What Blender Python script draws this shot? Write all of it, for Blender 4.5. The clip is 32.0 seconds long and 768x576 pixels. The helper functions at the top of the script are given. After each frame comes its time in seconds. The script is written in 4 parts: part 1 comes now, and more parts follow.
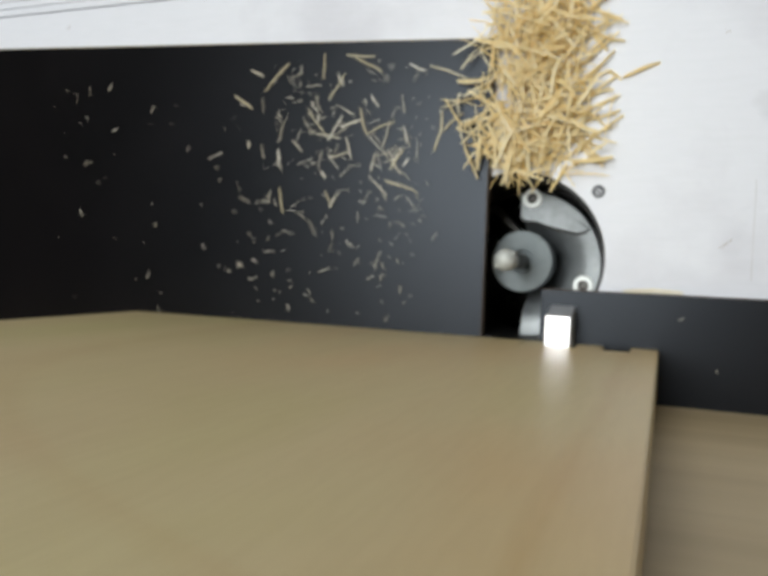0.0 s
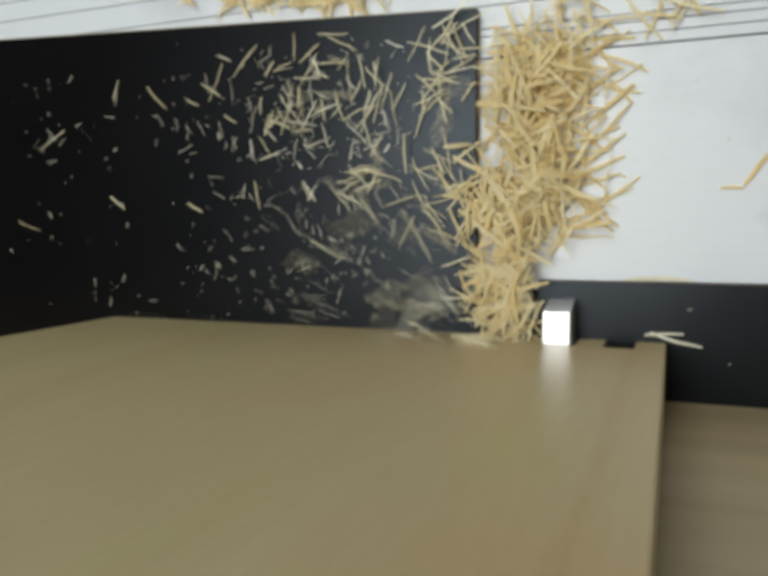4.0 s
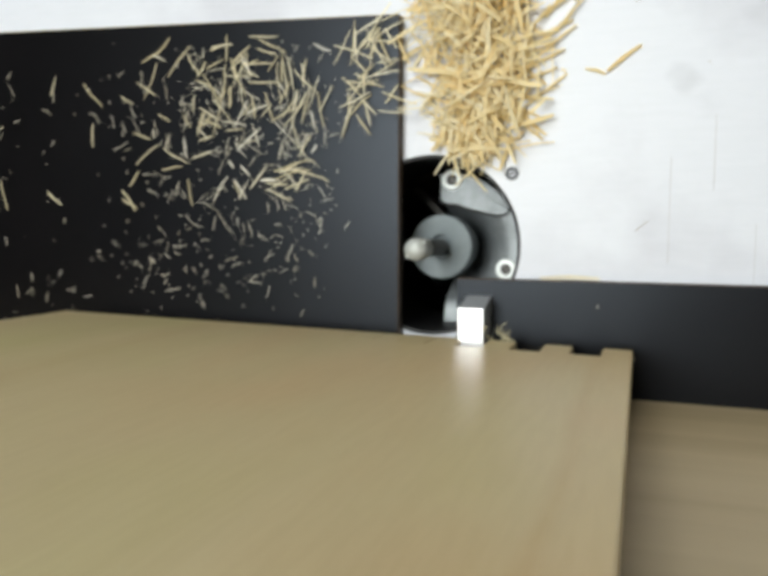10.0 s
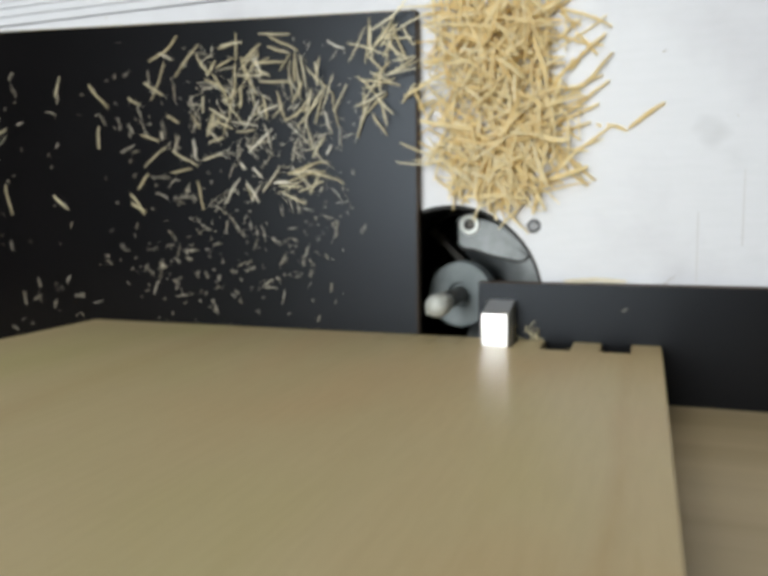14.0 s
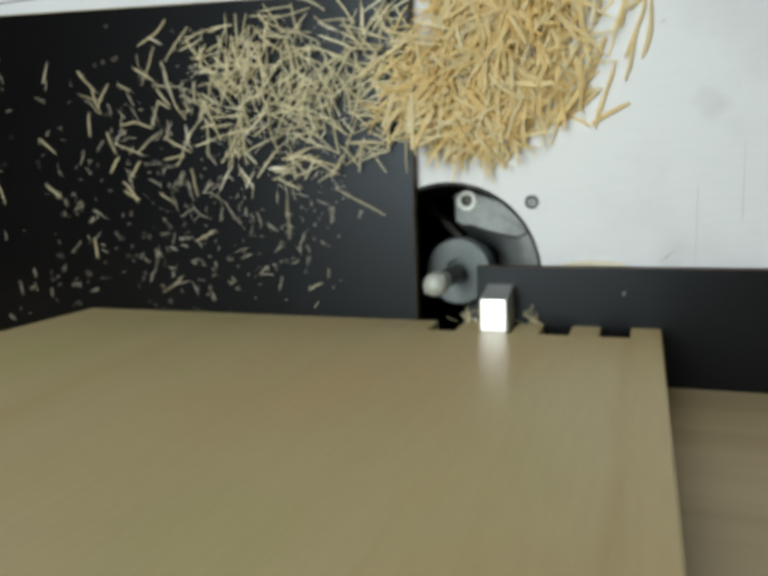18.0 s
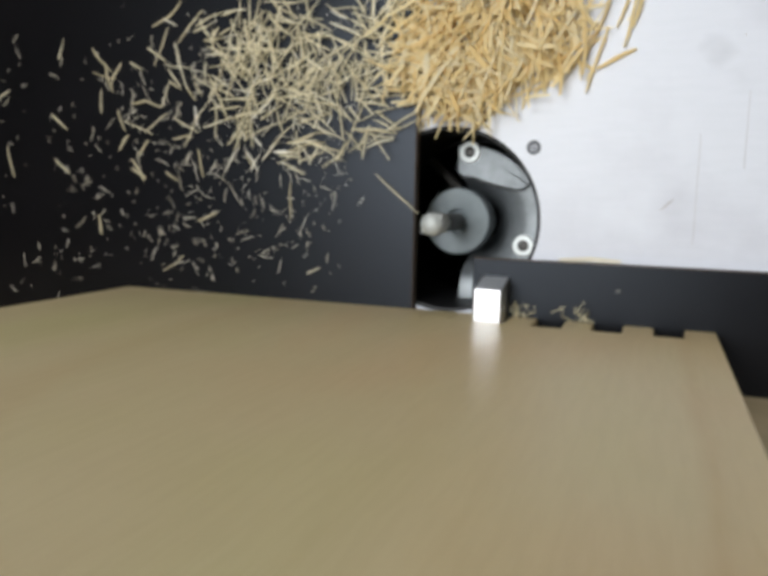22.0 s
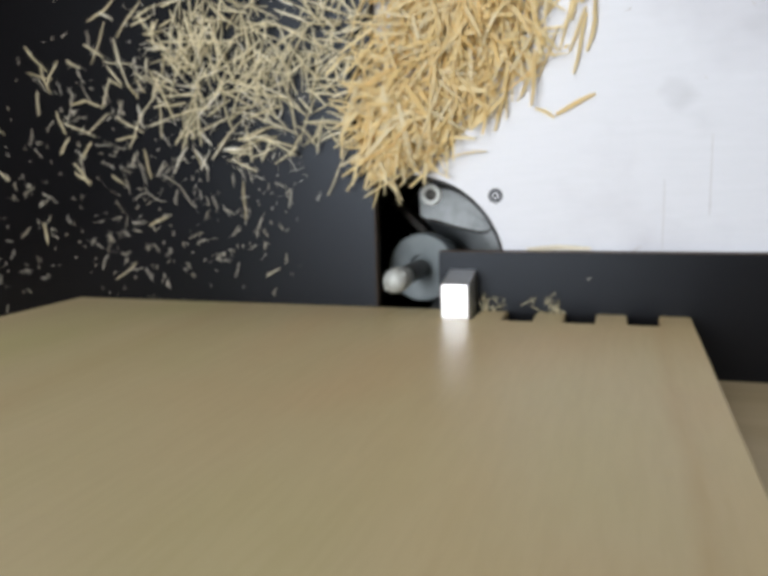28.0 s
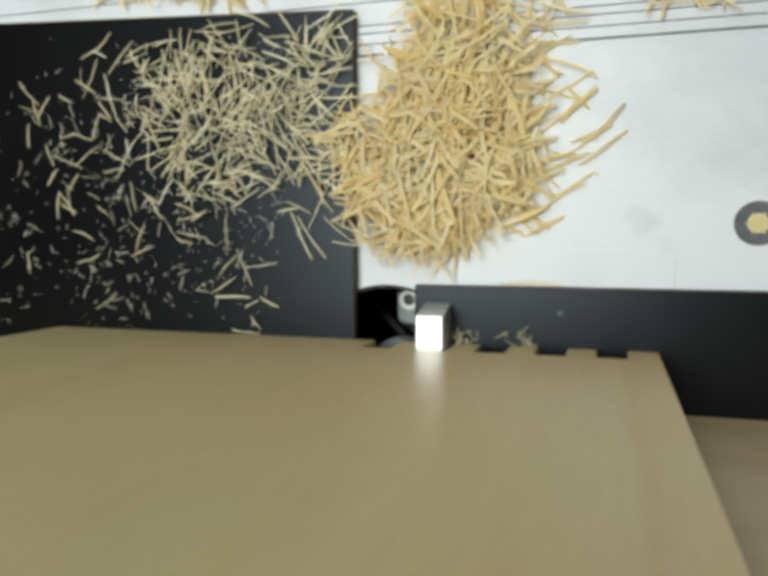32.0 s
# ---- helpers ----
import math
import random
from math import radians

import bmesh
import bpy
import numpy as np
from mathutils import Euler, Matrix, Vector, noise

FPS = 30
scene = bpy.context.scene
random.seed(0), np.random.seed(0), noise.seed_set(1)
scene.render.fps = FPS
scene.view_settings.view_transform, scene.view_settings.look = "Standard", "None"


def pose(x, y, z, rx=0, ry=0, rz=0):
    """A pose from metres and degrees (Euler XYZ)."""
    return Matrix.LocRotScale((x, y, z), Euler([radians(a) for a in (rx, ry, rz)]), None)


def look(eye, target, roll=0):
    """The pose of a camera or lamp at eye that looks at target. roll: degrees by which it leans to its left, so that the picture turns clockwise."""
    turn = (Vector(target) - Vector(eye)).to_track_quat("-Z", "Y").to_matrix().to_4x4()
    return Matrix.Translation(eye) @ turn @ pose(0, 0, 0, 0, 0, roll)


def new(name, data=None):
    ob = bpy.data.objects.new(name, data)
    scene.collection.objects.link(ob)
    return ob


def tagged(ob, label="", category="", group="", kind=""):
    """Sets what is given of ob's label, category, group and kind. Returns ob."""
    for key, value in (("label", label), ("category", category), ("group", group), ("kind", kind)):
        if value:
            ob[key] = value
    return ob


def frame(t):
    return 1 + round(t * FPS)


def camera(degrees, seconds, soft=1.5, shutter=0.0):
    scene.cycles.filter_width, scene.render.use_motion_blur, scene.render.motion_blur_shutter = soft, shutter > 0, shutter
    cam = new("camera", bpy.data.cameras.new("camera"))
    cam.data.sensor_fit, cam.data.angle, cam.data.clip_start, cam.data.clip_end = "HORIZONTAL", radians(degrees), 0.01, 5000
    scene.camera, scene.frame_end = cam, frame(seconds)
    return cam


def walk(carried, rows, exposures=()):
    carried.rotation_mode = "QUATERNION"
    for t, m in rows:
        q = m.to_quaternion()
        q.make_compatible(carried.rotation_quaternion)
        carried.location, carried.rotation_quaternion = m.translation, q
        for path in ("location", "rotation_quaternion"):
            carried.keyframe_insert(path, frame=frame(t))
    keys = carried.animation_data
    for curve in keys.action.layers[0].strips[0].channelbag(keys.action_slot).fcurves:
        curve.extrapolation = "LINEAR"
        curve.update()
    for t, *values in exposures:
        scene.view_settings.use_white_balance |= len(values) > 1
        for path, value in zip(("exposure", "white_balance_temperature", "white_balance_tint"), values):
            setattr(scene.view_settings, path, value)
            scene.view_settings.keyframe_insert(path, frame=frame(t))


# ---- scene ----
cam = camera(55.2, 32.0, soft=4.7, shutter=0.5)

# seconds, then the camera's place in metres and its turn in degrees, seen from the sliding jig
PATH = [
    (0, 0.0493, 0.0346, 0.3634, -1.07, 20.99, 2.49),
    (0.5, 0.0455, 0.0378, 0.3621, -1.19, 20.98, 2.56),
    (1, 0.0459, 0.0417, 0.3557, -2.35, 21.30, 1.01),
    (1.5, 0.0483, 0.0475, 0.3497, -3.58, 21.72, -0.19),
    (2, 0.0485, 0.0557, 0.3447, -4.94, 21.71, -1.04),
    (2.5, 0.0489, 0.0593, 0.3442, -4.89, 21.75, 0.77),
    (4.5, 0.0499, 0.0596, 0.3346, -5.59, 21.25, -0.99),
    (5, 0.0476, 0.0492, 0.3437, -4.25, 21.01, -1.08),
    (5.5, 0.0476, 0.0460, 0.3508, -3.86, 20.95, -1.96),
    (6, 0.0506, 0.0447, 0.3517, -3.18, 20.81, -0.85),
    (6.5, 0.0609, 0.0446, 0.3421, -3.26, 21.37, -1.33),
    (7, 0.0673, 0.0411, 0.3390, -2.63, 21.10, -0.56),
    (7.5, 0.0643, 0.0467, 0.3437, -3.88, 19.23, -0.87),
    (8, 0.0680, 0.0481, 0.3409, -4.18, 19.00, -0.59),
    (8.5, 0.0686, 0.0518, 0.3415, -4.87, 18.60, -0.58),
    (9, 0.0706, 0.0523, 0.3407, -4.94, 18.79, -0.15),
    (9.5, 0.0745, 0.0517, 0.3393, -5.02, 19.34, -0.06),
    (10, 0.0766, 0.0500, 0.3365, -4.90, 19.75, 0.14),
    (10.5, 0.0786, 0.0487, 0.3337, -4.75, 20.18, 0.27),
    (11, 0.0782, 0.0535, 0.3345, -5.61, 20.24, 0.05),
    (11.5, 0.0755, 0.0566, 0.3357, -5.95, 20.25, 0.09),
    (12, 0.0695, 0.0577, 0.3368, -6.06, 20.04, -0.01),
    (12.5, 0.0656, 0.0590, 0.3364, -6.16, 19.84, 0.10),
    (13, 0.0651, 0.0585, 0.3350, -6.00, 19.73, 0.28),
    (13.5, 0.0654, 0.0589, 0.3332, -6.32, 19.73, -0.40),
    (14, 0.0642, 0.0595, 0.3309, -6.57, 19.51, -0.78),
    (14.5, 0.0641, 0.0648, 0.3288, -7.68, 19.45, -1.27),
    (16.5, 0.0649, 0.0569, 0.3224, -5.87, 19.11, -0.64),
    (17, 0.0654, 0.0518, 0.3234, -5.32, 19.24, -0.98),
    (17.5, 0.0650, 0.0615, 0.3240, -7.84, 19.36, -1.98),
    (18, 0.0637, 0.0673, 0.3279, -9.41, 19.25, -1.89),
    (18.5, 0.0620, 0.0654, 0.3325, -9.21, 18.92, -1.18),
    (19, 0.0626, 0.0621, 0.3358, -8.16, 18.82, 0.29),
    (19.5, 0.0657, 0.0591, 0.3329, -7.89, 19.40, 0.49),
    (20, 0.0651, 0.0592, 0.3343, -8.07, 19.28, 0.52),
    (20.5, 0.0683, 0.0569, 0.3309, -7.75, 19.98, 0.65),
    (21, 0.0692, 0.0534, 0.3300, -7.15, 20.20, 0.97),
    (21.5, 0.0693, 0.0537, 0.3305, -6.96, 20.21, 1.37),
    (22, 0.0701, 0.0540, 0.3298, -7.02, 20.33, 1.34),
    (22.5, 0.0700, 0.0537, 0.3288, -6.96, 20.00, 1.35),
    (23, 0.0720, 0.0520, 0.3271, -6.87, 19.82, 1.05),
    (23.5, 0.0696, 0.0469, 0.3294, -5.74, 18.75, 1.59),
    (24, 0.0682, 0.0459, 0.3301, -5.47, 17.96, 1.63),
    (24.5, 0.0694, 0.0473, 0.3276, -5.66, 17.85, 1.51),
    (25, 0.0691, 0.0505, 0.3240, -6.19, 17.79, 1.28),
    (25.5, 0.0676, 0.0521, 0.3218, -6.46, 17.65, 1.25),
    (27.5, 0.0688, 0.0549, 0.3187, -8.37, 17.92, -1.03),
    (28, 0.0694, 0.0598, 0.3141, -9.47, 17.89, -1.57),
    (28.5, 0.0669, 0.0604, 0.3183, -9.28, 17.21, -1.63),
    (29, 0.0656, 0.0592, 0.3174, -8.66, 16.85, -0.78),
    (29.5, 0.0627, 0.0588, 0.3176, -8.39, 16.12, -0.45),
    (30, 0.0654, 0.0607, 0.3171, -8.32, 16.15, -0.88),
    (30.5, 0.0638, 0.0607, 0.3203, -7.39, 15.46, -0.31),
    (31, 0.0667, 0.0613, 0.3204, -6.70, 15.61, -0.15),
    (31.5, 0.0744, 0.0592, 0.3188, -5.90, 16.50, -0.16),
    (32, 0.0749, 0.0488, 0.3202, -4.41, 16.87, -0.08),
]
# seconds, how far the jig has been pushed forward over the cutter, in metres
PUSH = [
    (0, 0.0000),
    (0.5, 0.0015),
    (1, 0.0150),
    (1.5, 0.0275),
    (2, 0.0340),
    (2.5, 0.0397),
    (3.2, 0.0540),
    (3.8, 0.0600),
    (4.5, 0.0535),
    (5, 0.0370),
    (5.5, 0.0147),
    (6, -0.0003),
    (6.5, 0.0005),
    (7, -0.0000),
    (7.5, -0.0004),
    (8, -0.0005),
    (8.5, -0.0008),
    (9, -0.0008),
    (9.5, -0.0005),
    (10, -0.0005),
    (10.5, -0.0003),
    (11, -0.0005),
    (11.5, -0.0005),
    (12, -0.0003),
    (12.5, 0.0016),
    (13, 0.0074),
    (13.5, 0.0152),
    (14, 0.0224),
    (14.5, 0.0323),
    (15.2, 0.0490),
    (15.8, 0.0580),
    (16.5, 0.0623),
    (17, 0.0588),
    (17.5, 0.0413),
    (18, 0.0193),
    (18.5, 0.0019),
    (19, 0.0004),
    (19.5, 0.0004),
    (20, -0.0001),
    (20.5, -0.0003),
    (21, -0.0005),
    (21.5, -0.0018),
    (22, -0.0020),
    (22.5, -0.0021),
    (23, -0.0006),
    (23.5, -0.0014),
    (24, -0.0016),
    (24.5, -0.0014),
    (25, -0.0013),
    (25.5, -0.0011),
    (26.5, 0.0000),
    (27, 0.0060),
    (27.5, 0.0150),
    (28, 0.0241),
    (28.5, 0.0297),
    (29, 0.0347),
    (29.5, 0.0404),
    (30, 0.0448),
    (30.5, 0.0477),
    (31, 0.0526),
    (31.5, 0.0573),
    (32, 0.0576),
]


# seconds, stops by which the clip's camera brightens or darkens its picture, and its white balance
EXPOSURES = [(0, -0.31, 6500, 10.0), (1, -0.33, 6500, 8.9), (2, -0.45, 6500, 7.8), (4.5, -0.59, 6500, 5.0), (5.2, -0.59, 6500, 5.0), (6, -0.59, 6500, 9.0), (7, -0.27, 6500, 9.0), (8, -0.22, 6500, 9.0), (9, -0.32, 6500, 9.0), (10, -0.1, 6500, 8.0), (11, -0.1, 6500, 8.0), (12, -0.13, 6500, 8.0), (13, -0.22, 6500, 9.0), (14, -0.29, 6500, 9.0), (16.5, -0.49, 6500, 3.0), (17.5, -0.52, 6500, 2.3), (18, -0.54, 6500, 1.5), (18.5, -0.4, 6500, 5.5), (19, -0.26, 6250, 13.5), (20.5, -0.3, 6300, 12.5), (25, -0.29, 6300, 12.5), (28, -0.28, 6280, 13.5), (29, -0.29, 6380, 13.0), (30, -0.3, 6500, 4.0), (32, -0.33, 6500, 2.0)]


def pushed(t):
    return float(np.interp(t, [r[0] for r in PUSH], [r[1] for r in PUSH]))


walk(cam, [(t, pose(x, y + pushed(t), z, rx, ry, rz)) for t, x, y, z, rx, ry, rz in PATH], EXPOSURES)

# ---- light ----
world = bpy.data.worlds.new("room_light")
scene.world = world
world.use_nodes = True
world.node_tree.nodes["Background"].inputs[0].default_value = (0.9, 0.95, 1.0, 1)
world.node_tree.nodes["Background"].inputs[1].default_value = 0.05


def area_lamp(name, place, target, size_x, size_y, watts, colour):
    data = bpy.data.lights.new(name, "AREA")
    data.shape, data.size, data.size_y, data.energy, data.color = "RECTANGLE", size_x, size_y, watts, colour
    ob = new(name, data)
    ob.matrix_world = look(place, target)
    return ob


area_lamp("ceiling_lamp", (-0.32, 0.3, 1.62), (-0.32, 0.3, 0), 0.78, 0.6, 21, (0.97, 1.0, 0.97))
# unseen fill lamp, added to brighten the board's front face
area_lamp("second_ceiling_lamp", (-0.35, 1.25, 1.62), (-0.35, 1.25, 0), 0.8, 0.4, 17, (0.97, 1.0, 0.97))
scene.view_settings.exposure = 0.0

# ---- materials ----


class Nodes:
    """A small wrapper round one material's node tree."""

    def __init__(self, name, rough=0.5, metal=0.0, spec=0.5):
        self.m = bpy.data.materials.new(name)
        self.m.use_nodes = True
        self.t = self.m.node_tree
        self.b = self.t.nodes["Principled BSDF"]
        self.b.inputs["Roughness"].default_value = rough
        self.b.inputs["Metallic"].default_value = metal
        self.b.inputs["Specular IOR Level"].default_value = spec
        self.co = self.add("ShaderNodeTexCoord").outputs["Object"]

    def add(self, kind, **inputs):
        n = self.t.nodes.new(kind)
        for k, v in inputs.items():
            n.inputs[k].default_value = v
        return n

    def link(self, a, b):
        self.t.links.new(a, b)

    def stretched(self, x, y, z):
        n = self.add("ShaderNodeMapping")
        n.inputs["Scale"].default_value = (x, y, z)
        self.link(self.co, n.inputs["Vector"])
        return n.outputs[0]

    def noise(self, scale, detail=4.0, vector=None, rough=0.55):
        n = self.add("ShaderNodeTexNoise", Scale=scale, Detail=detail, Roughness=rough)
        self.link(vector or self.co, n.inputs["Vector"])
        return n.outputs[0]

    def ramp(self, value, *stops):
        n = self.add("ShaderNodeValToRGB")
        e = n.color_ramp.elements
        while len(e) < len(stops):
            e.new(0.5)
        for el, (pos, col) in zip(e, stops):
            el.position, el.color = pos, (*col, 1)
        self.link(value, n.inputs[0])
        return n.outputs[0]

    def mix(self, fac, a, b, how="MIX"):
        n = self.add("ShaderNodeMix")
        n.data_type, n.blend_type = "RGBA", how
        if isinstance(fac, float):
            n.inputs[0].default_value = fac
        else:
            self.link(fac, n.inputs[0])
        self.link(a, n.inputs[6])
        self.link(b, n.inputs[7])
        return n.outputs[2]

    def colour(self, out):
        self.link(out, self.b.inputs["Base Color"])
        return self

    def rough(self, value, low, high):
        n = self.add("ShaderNodeMapRange")
        n.inputs[3].default_value, n.inputs[4].default_value = low, high
        self.link(value, n.inputs[0])
        self.link(n.outputs[0], self.b.inputs["Roughness"])
        return self

    def bump(self, value, strength, distance=0.0005):
        n = self.add("ShaderNodeBump", Strength=strength, Distance=distance)
        self.link(value, n.inputs["Height"])
        self.link(n.outputs[0], self.b.inputs["Normal"])
        return self


def speckled(name, dark, light, scale, rough=0.5, metal=0.0, spec=0.5, bump=0.1, stretch=(1, 1, 1)):
    n = Nodes(name, rough, metal, spec)
    v = n.stretched(*stretch)
    fine = n.noise(scale, 6, v)
    broad = n.noise(scale / 9, 3, v)
    n.colour(n.mix(0.5, n.ramp(fine, (0.3, dark), (0.7, light)), n.ramp(broad, (0.3, dark), (0.7, light))))
    return n.rough(fine, rough * 0.85, min(1, rough * 1.15)).bump(fine, bump).m


def white_laminate():
    n = Nodes("white_laminate", 0.42)
    grain = n.noise(60, 5, n.stretched(1, 7, 1))
    stain = n.noise(9, 5)
    base = n.ramp(grain, (0.25, (0.635, 0.66, 0.72)), (0.75, (0.67, 0.69, 0.755)))
    smudge = n.ramp(stain, (0.36, (0.86, 0.85, 0.86)), (0.5, (1, 1, 1)))
    c = n.mix(1.0, base, smudge, "MULTIPLY")
    # a few faint finger marks
    ragged = n.mix(0.006, n.co, n.add("ShaderNodeTexNoise", Scale=90.0, Detail=2.0).outputs[1], "LINEAR_LIGHT")
    for x, y, r, k in ((0.0895, 0.1105, 0.006, 0.83), (0.0985, 0.1003, 0.005, 0.94), (0.077, 0.0515, 0.005, 0.93), (0.118, 0.135, 0.007, 0.92)):
        d = n.add("ShaderNodeVectorMath")
        d.operation = "DISTANCE"
        d.inputs[1].default_value = (x, y, 0)
        n.link(ragged, d.inputs[0])
        c = n.mix(1.0, c, n.ramp(d.outputs["Value"], (r * 0.3, (k, k, k)), (r * 1.1, (1, 1, 1))), "MULTIPLY")
    n.colour(c)
    return n.rough(grain, 0.38, 0.48).bump(grain, 0.02).m


def dark_film():
    n = Nodes("dark_phenolic_film", 0.36, spec=0.26)
    # blue of the reflected ceiling, put into the film's own specular tint
    n.b.inputs["Specular Tint"].default_value = (0.76, 0.86, 1.0, 1)
    fine = n.noise(320, 4)
    broad = n.noise(14, 4)
    n.colour(n.mix(0.35, n.ramp(broad, (0.3, (0.0016, 0.0009, 0.0008)), (0.75, (0.0034, 0.002, 0.0019))), n.ramp(fine, (0.35, (0.0008, 0.0006, 0.0007)), (0.8, (0.004, 0.003, 0.0032)))))
    return n.rough(broad, 0.29, 0.35).bump(fine, 0.08, 0.0003).m


def board_wood():
    n = Nodes("pale_beech", 0.4, spec=0.22)
    long_grain = n.noise(45, 5, n.stretched(1, 1, 0.05))
    figure = n.noise(11, 2, n.stretched(1, 1, 0.55))
    flecks = n.noise(420, 3, n.stretched(1, 1, 0.12))
    a = n.ramp(long_grain, (0.15, (0.478, 0.37, 0.193)), (0.85, (0.585, 0.48, 0.272)))
    b = n.ramp(figure, (0.25, (0.58, 0.37, 0.2)), (0.5, (0.56, 0.46, 0.26)), (0.75, (0.49, 0.46, 0.2)))
    c = n.mix(0.5, a, b)
    # one reddish growth line that runs up beside the board's end
    sep = n.add("ShaderNodeSeparateXYZ")
    n.link(n.co, sep.inputs[0])
    wander = n.add("ShaderNodeMath")
    wander.operation = "MULTIPLY_ADD"
    wander.inputs[1].default_value = 0.01
    n.link(n.noise(9, 2), wander.inputs[0])
    n.link(sep.outputs[0], wander.inputs[2])
    band = n.add("ShaderNodeMapRange")
    band.inputs[1].default_value, band.inputs[2].default_value = -0.02, 0.0
    n.link(wander.outputs[0], band.inputs[0])
    line = n.ramp(band.outputs[0], (0.4, (1, 1, 1)), (0.6, (0.93, 0.87, 0.81)), (0.73, (0.97, 0.94, 0.91)), (0.95, (1, 0.97, 0.94)))
    c = n.mix(1.0, c, line, "MULTIPLY")
    # a second growth line on the far side, which bows inwards as it runs up
    bow = n.add("ShaderNodeMath")
    bow.operation = "POWER"
    bow.inputs[1].default_value = 4.5
    rise = n.add("ShaderNodeMath")
    rise.operation = "DIVIDE"
    rise.inputs[1].default_value = 0.235
    n.link(sep.outputs[2], rise.inputs[0])
    n.link(rise.outputs[0], bow.inputs[0])
    inward = n.add("ShaderNodeMath")
    inward.operation = "MULTIPLY_ADD"
    inward.inputs[1].default_value = -0.06
    n.link(bow.outputs[0], inward.inputs[0])
    n.link(wander.outputs[0], inward.inputs[2])
    far = n.add("ShaderNodeMapRange")
    far.inputs[1].default_value, far.inputs[2].default_value = -0.212, -0.172
    n.link(inward.outputs[0], far.inputs[0])
    c = n.mix(1.0, c, n.ramp(far.outputs[0], (0.2, (1, 1, 1)), (0.42, (0.975, 0.955, 0.935)), (0.55, (0.96, 0.93, 0.9)), (0.75, (1, 1, 1))), "MULTIPLY")
    n.colour(n.mix(0.1, c, n.ramp(flecks, (0.4, (0.4, 0.32, 0.19)), (0.6, (0.58, 0.49, 0.31)))))
    return n.m


def fence_ply():
    n = Nodes("pale_plywood", 0.5)
    grain = n.noise(38, 6, n.stretched(0.12, 1, 1.6))
    band = n.noise(9, 3, n.stretched(0.1, 1, 2.5))
    n.colour(n.mix(0.5, n.ramp(grain, (0.3, (0.38, 0.29, 0.16)), (0.7, (0.53, 0.425, 0.265))), n.ramp(band, (0.35, (0.35, 0.265, 0.145)), (0.65, (0.52, 0.42, 0.26)))))
    return n.rough(grain, 0.45, 0.6).bump(grain, 0.1).m


def shaving(name, dark, light, glow, through_light=0.0):
    """Wood shavings; thin ones let some light through."""
    n = Nodes(name, 0.62, spec=0.3)
    g = n.add("ShaderNodeNewGeometry")
    c = n.mix(0.3, n.ramp(g.outputs["Random Per Island"], (0.0, dark), (0.5, light), (1.0, glow)), n.ramp(n.noise(900, 3), (0.3, dark), (0.7, glow)))
    n.colour(c)
    if through_light:
        thin = n.add("ShaderNodeBsdfTranslucent")
        n.link(c, thin.inputs["Color"])
        both = n.add("ShaderNodeMixShader")
        both.inputs[0].default_value = through_light
        n.link(n.b.outputs[0], both.inputs[1])
        n.link(thin.outputs[0], both.inputs[2])
        n.link(both.outputs[0], n.t.nodes["Material Output"].inputs["Surface"])
    return n.m


M_WHITE = white_laminate()
M_DARK = dark_film()
M_BOARD = board_wood()
M_PLY = fence_ply()
M_EDGE = speckled("ply_edge", (0.3, 0.22, 0.1), (0.48, 0.38, 0.2), 300, 0.7)
M_BROWN = speckled("dark_brown_edge", (0.035, 0.022, 0.014), (0.08, 0.05, 0.03), 300, 0.7)
M_KEY = speckled("bright_aluminium", (0.86, 0.88, 0.92), (0.95, 0.96, 0.98), 500, 0.34, 0.8, bump=0.03)
M_CAST = speckled("grey_casting", (0.13, 0.145, 0.155), (0.3, 0.325, 0.34), 160, 0.42, 0.3)
M_NUT = speckled("grey_steel", (0.17, 0.2, 0.215), (0.24, 0.275, 0.29), 200, 0.6, 0.1)
M_RING = speckled("blued_steel", (0.06, 0.065, 0.075), (0.13, 0.135, 0.15), 300, 0.5, 0.2)
M_BIT = speckled("ground_steel", (0.34, 0.36, 0.35), (0.5, 0.51, 0.49), 400, 0.5, 0.2)
M_SHANK = speckled("dark_shank", (0.035, 0.033, 0.03), (0.08, 0.075, 0.07), 300, 0.4, 0.5)
M_ZINC = speckled("zinc_washer", (0.72, 0.76, 0.75), (0.88, 0.91, 0.9), 300, 0.4, 0.1)
M_BLACK = speckled("black_paint", (0.006, 0.006, 0.007), (0.014, 0.014, 0.015), 120, 0.5, spec=0.3)
M_JOINT = speckled("grimy_joint", (0.05, 0.042, 0.035), (0.16, 0.14, 0.12), 60, 0.8)
M_BRASS = speckled("dull_brass", (0.5, 0.38, 0.17), (0.66, 0.53, 0.28), 300, 0.45, 0.3)
M_PENCIL = speckled("pencil", (0.42, 0.42, 0.44), (0.6, 0.6, 0.63), 500, 0.7)
M_PILE = shaving("golden_shaving", (0.87, 0.71, 0.36), (0.94, 0.835, 0.54), (0.97, 0.93, 0.77), 0.5)
# same wood as above, with a warmer white balance put into its colour
M_WARM = shaving("warm_cast_golden_shaving", (0.86, 0.665, 0.29), (0.93, 0.785, 0.42), (0.97, 0.9, 0.65), 0.5)
M_CHIP = shaving("pale_shaving", (0.58, 0.52, 0.38), (0.9, 0.84, 0.69), (0.96, 0.93, 0.83), 0.1)
M_NEST = shaving("straw_shaving", (0.56, 0.48, 0.28), (0.74, 0.66, 0.44), (0.88, 0.82, 0.6), 0.2)
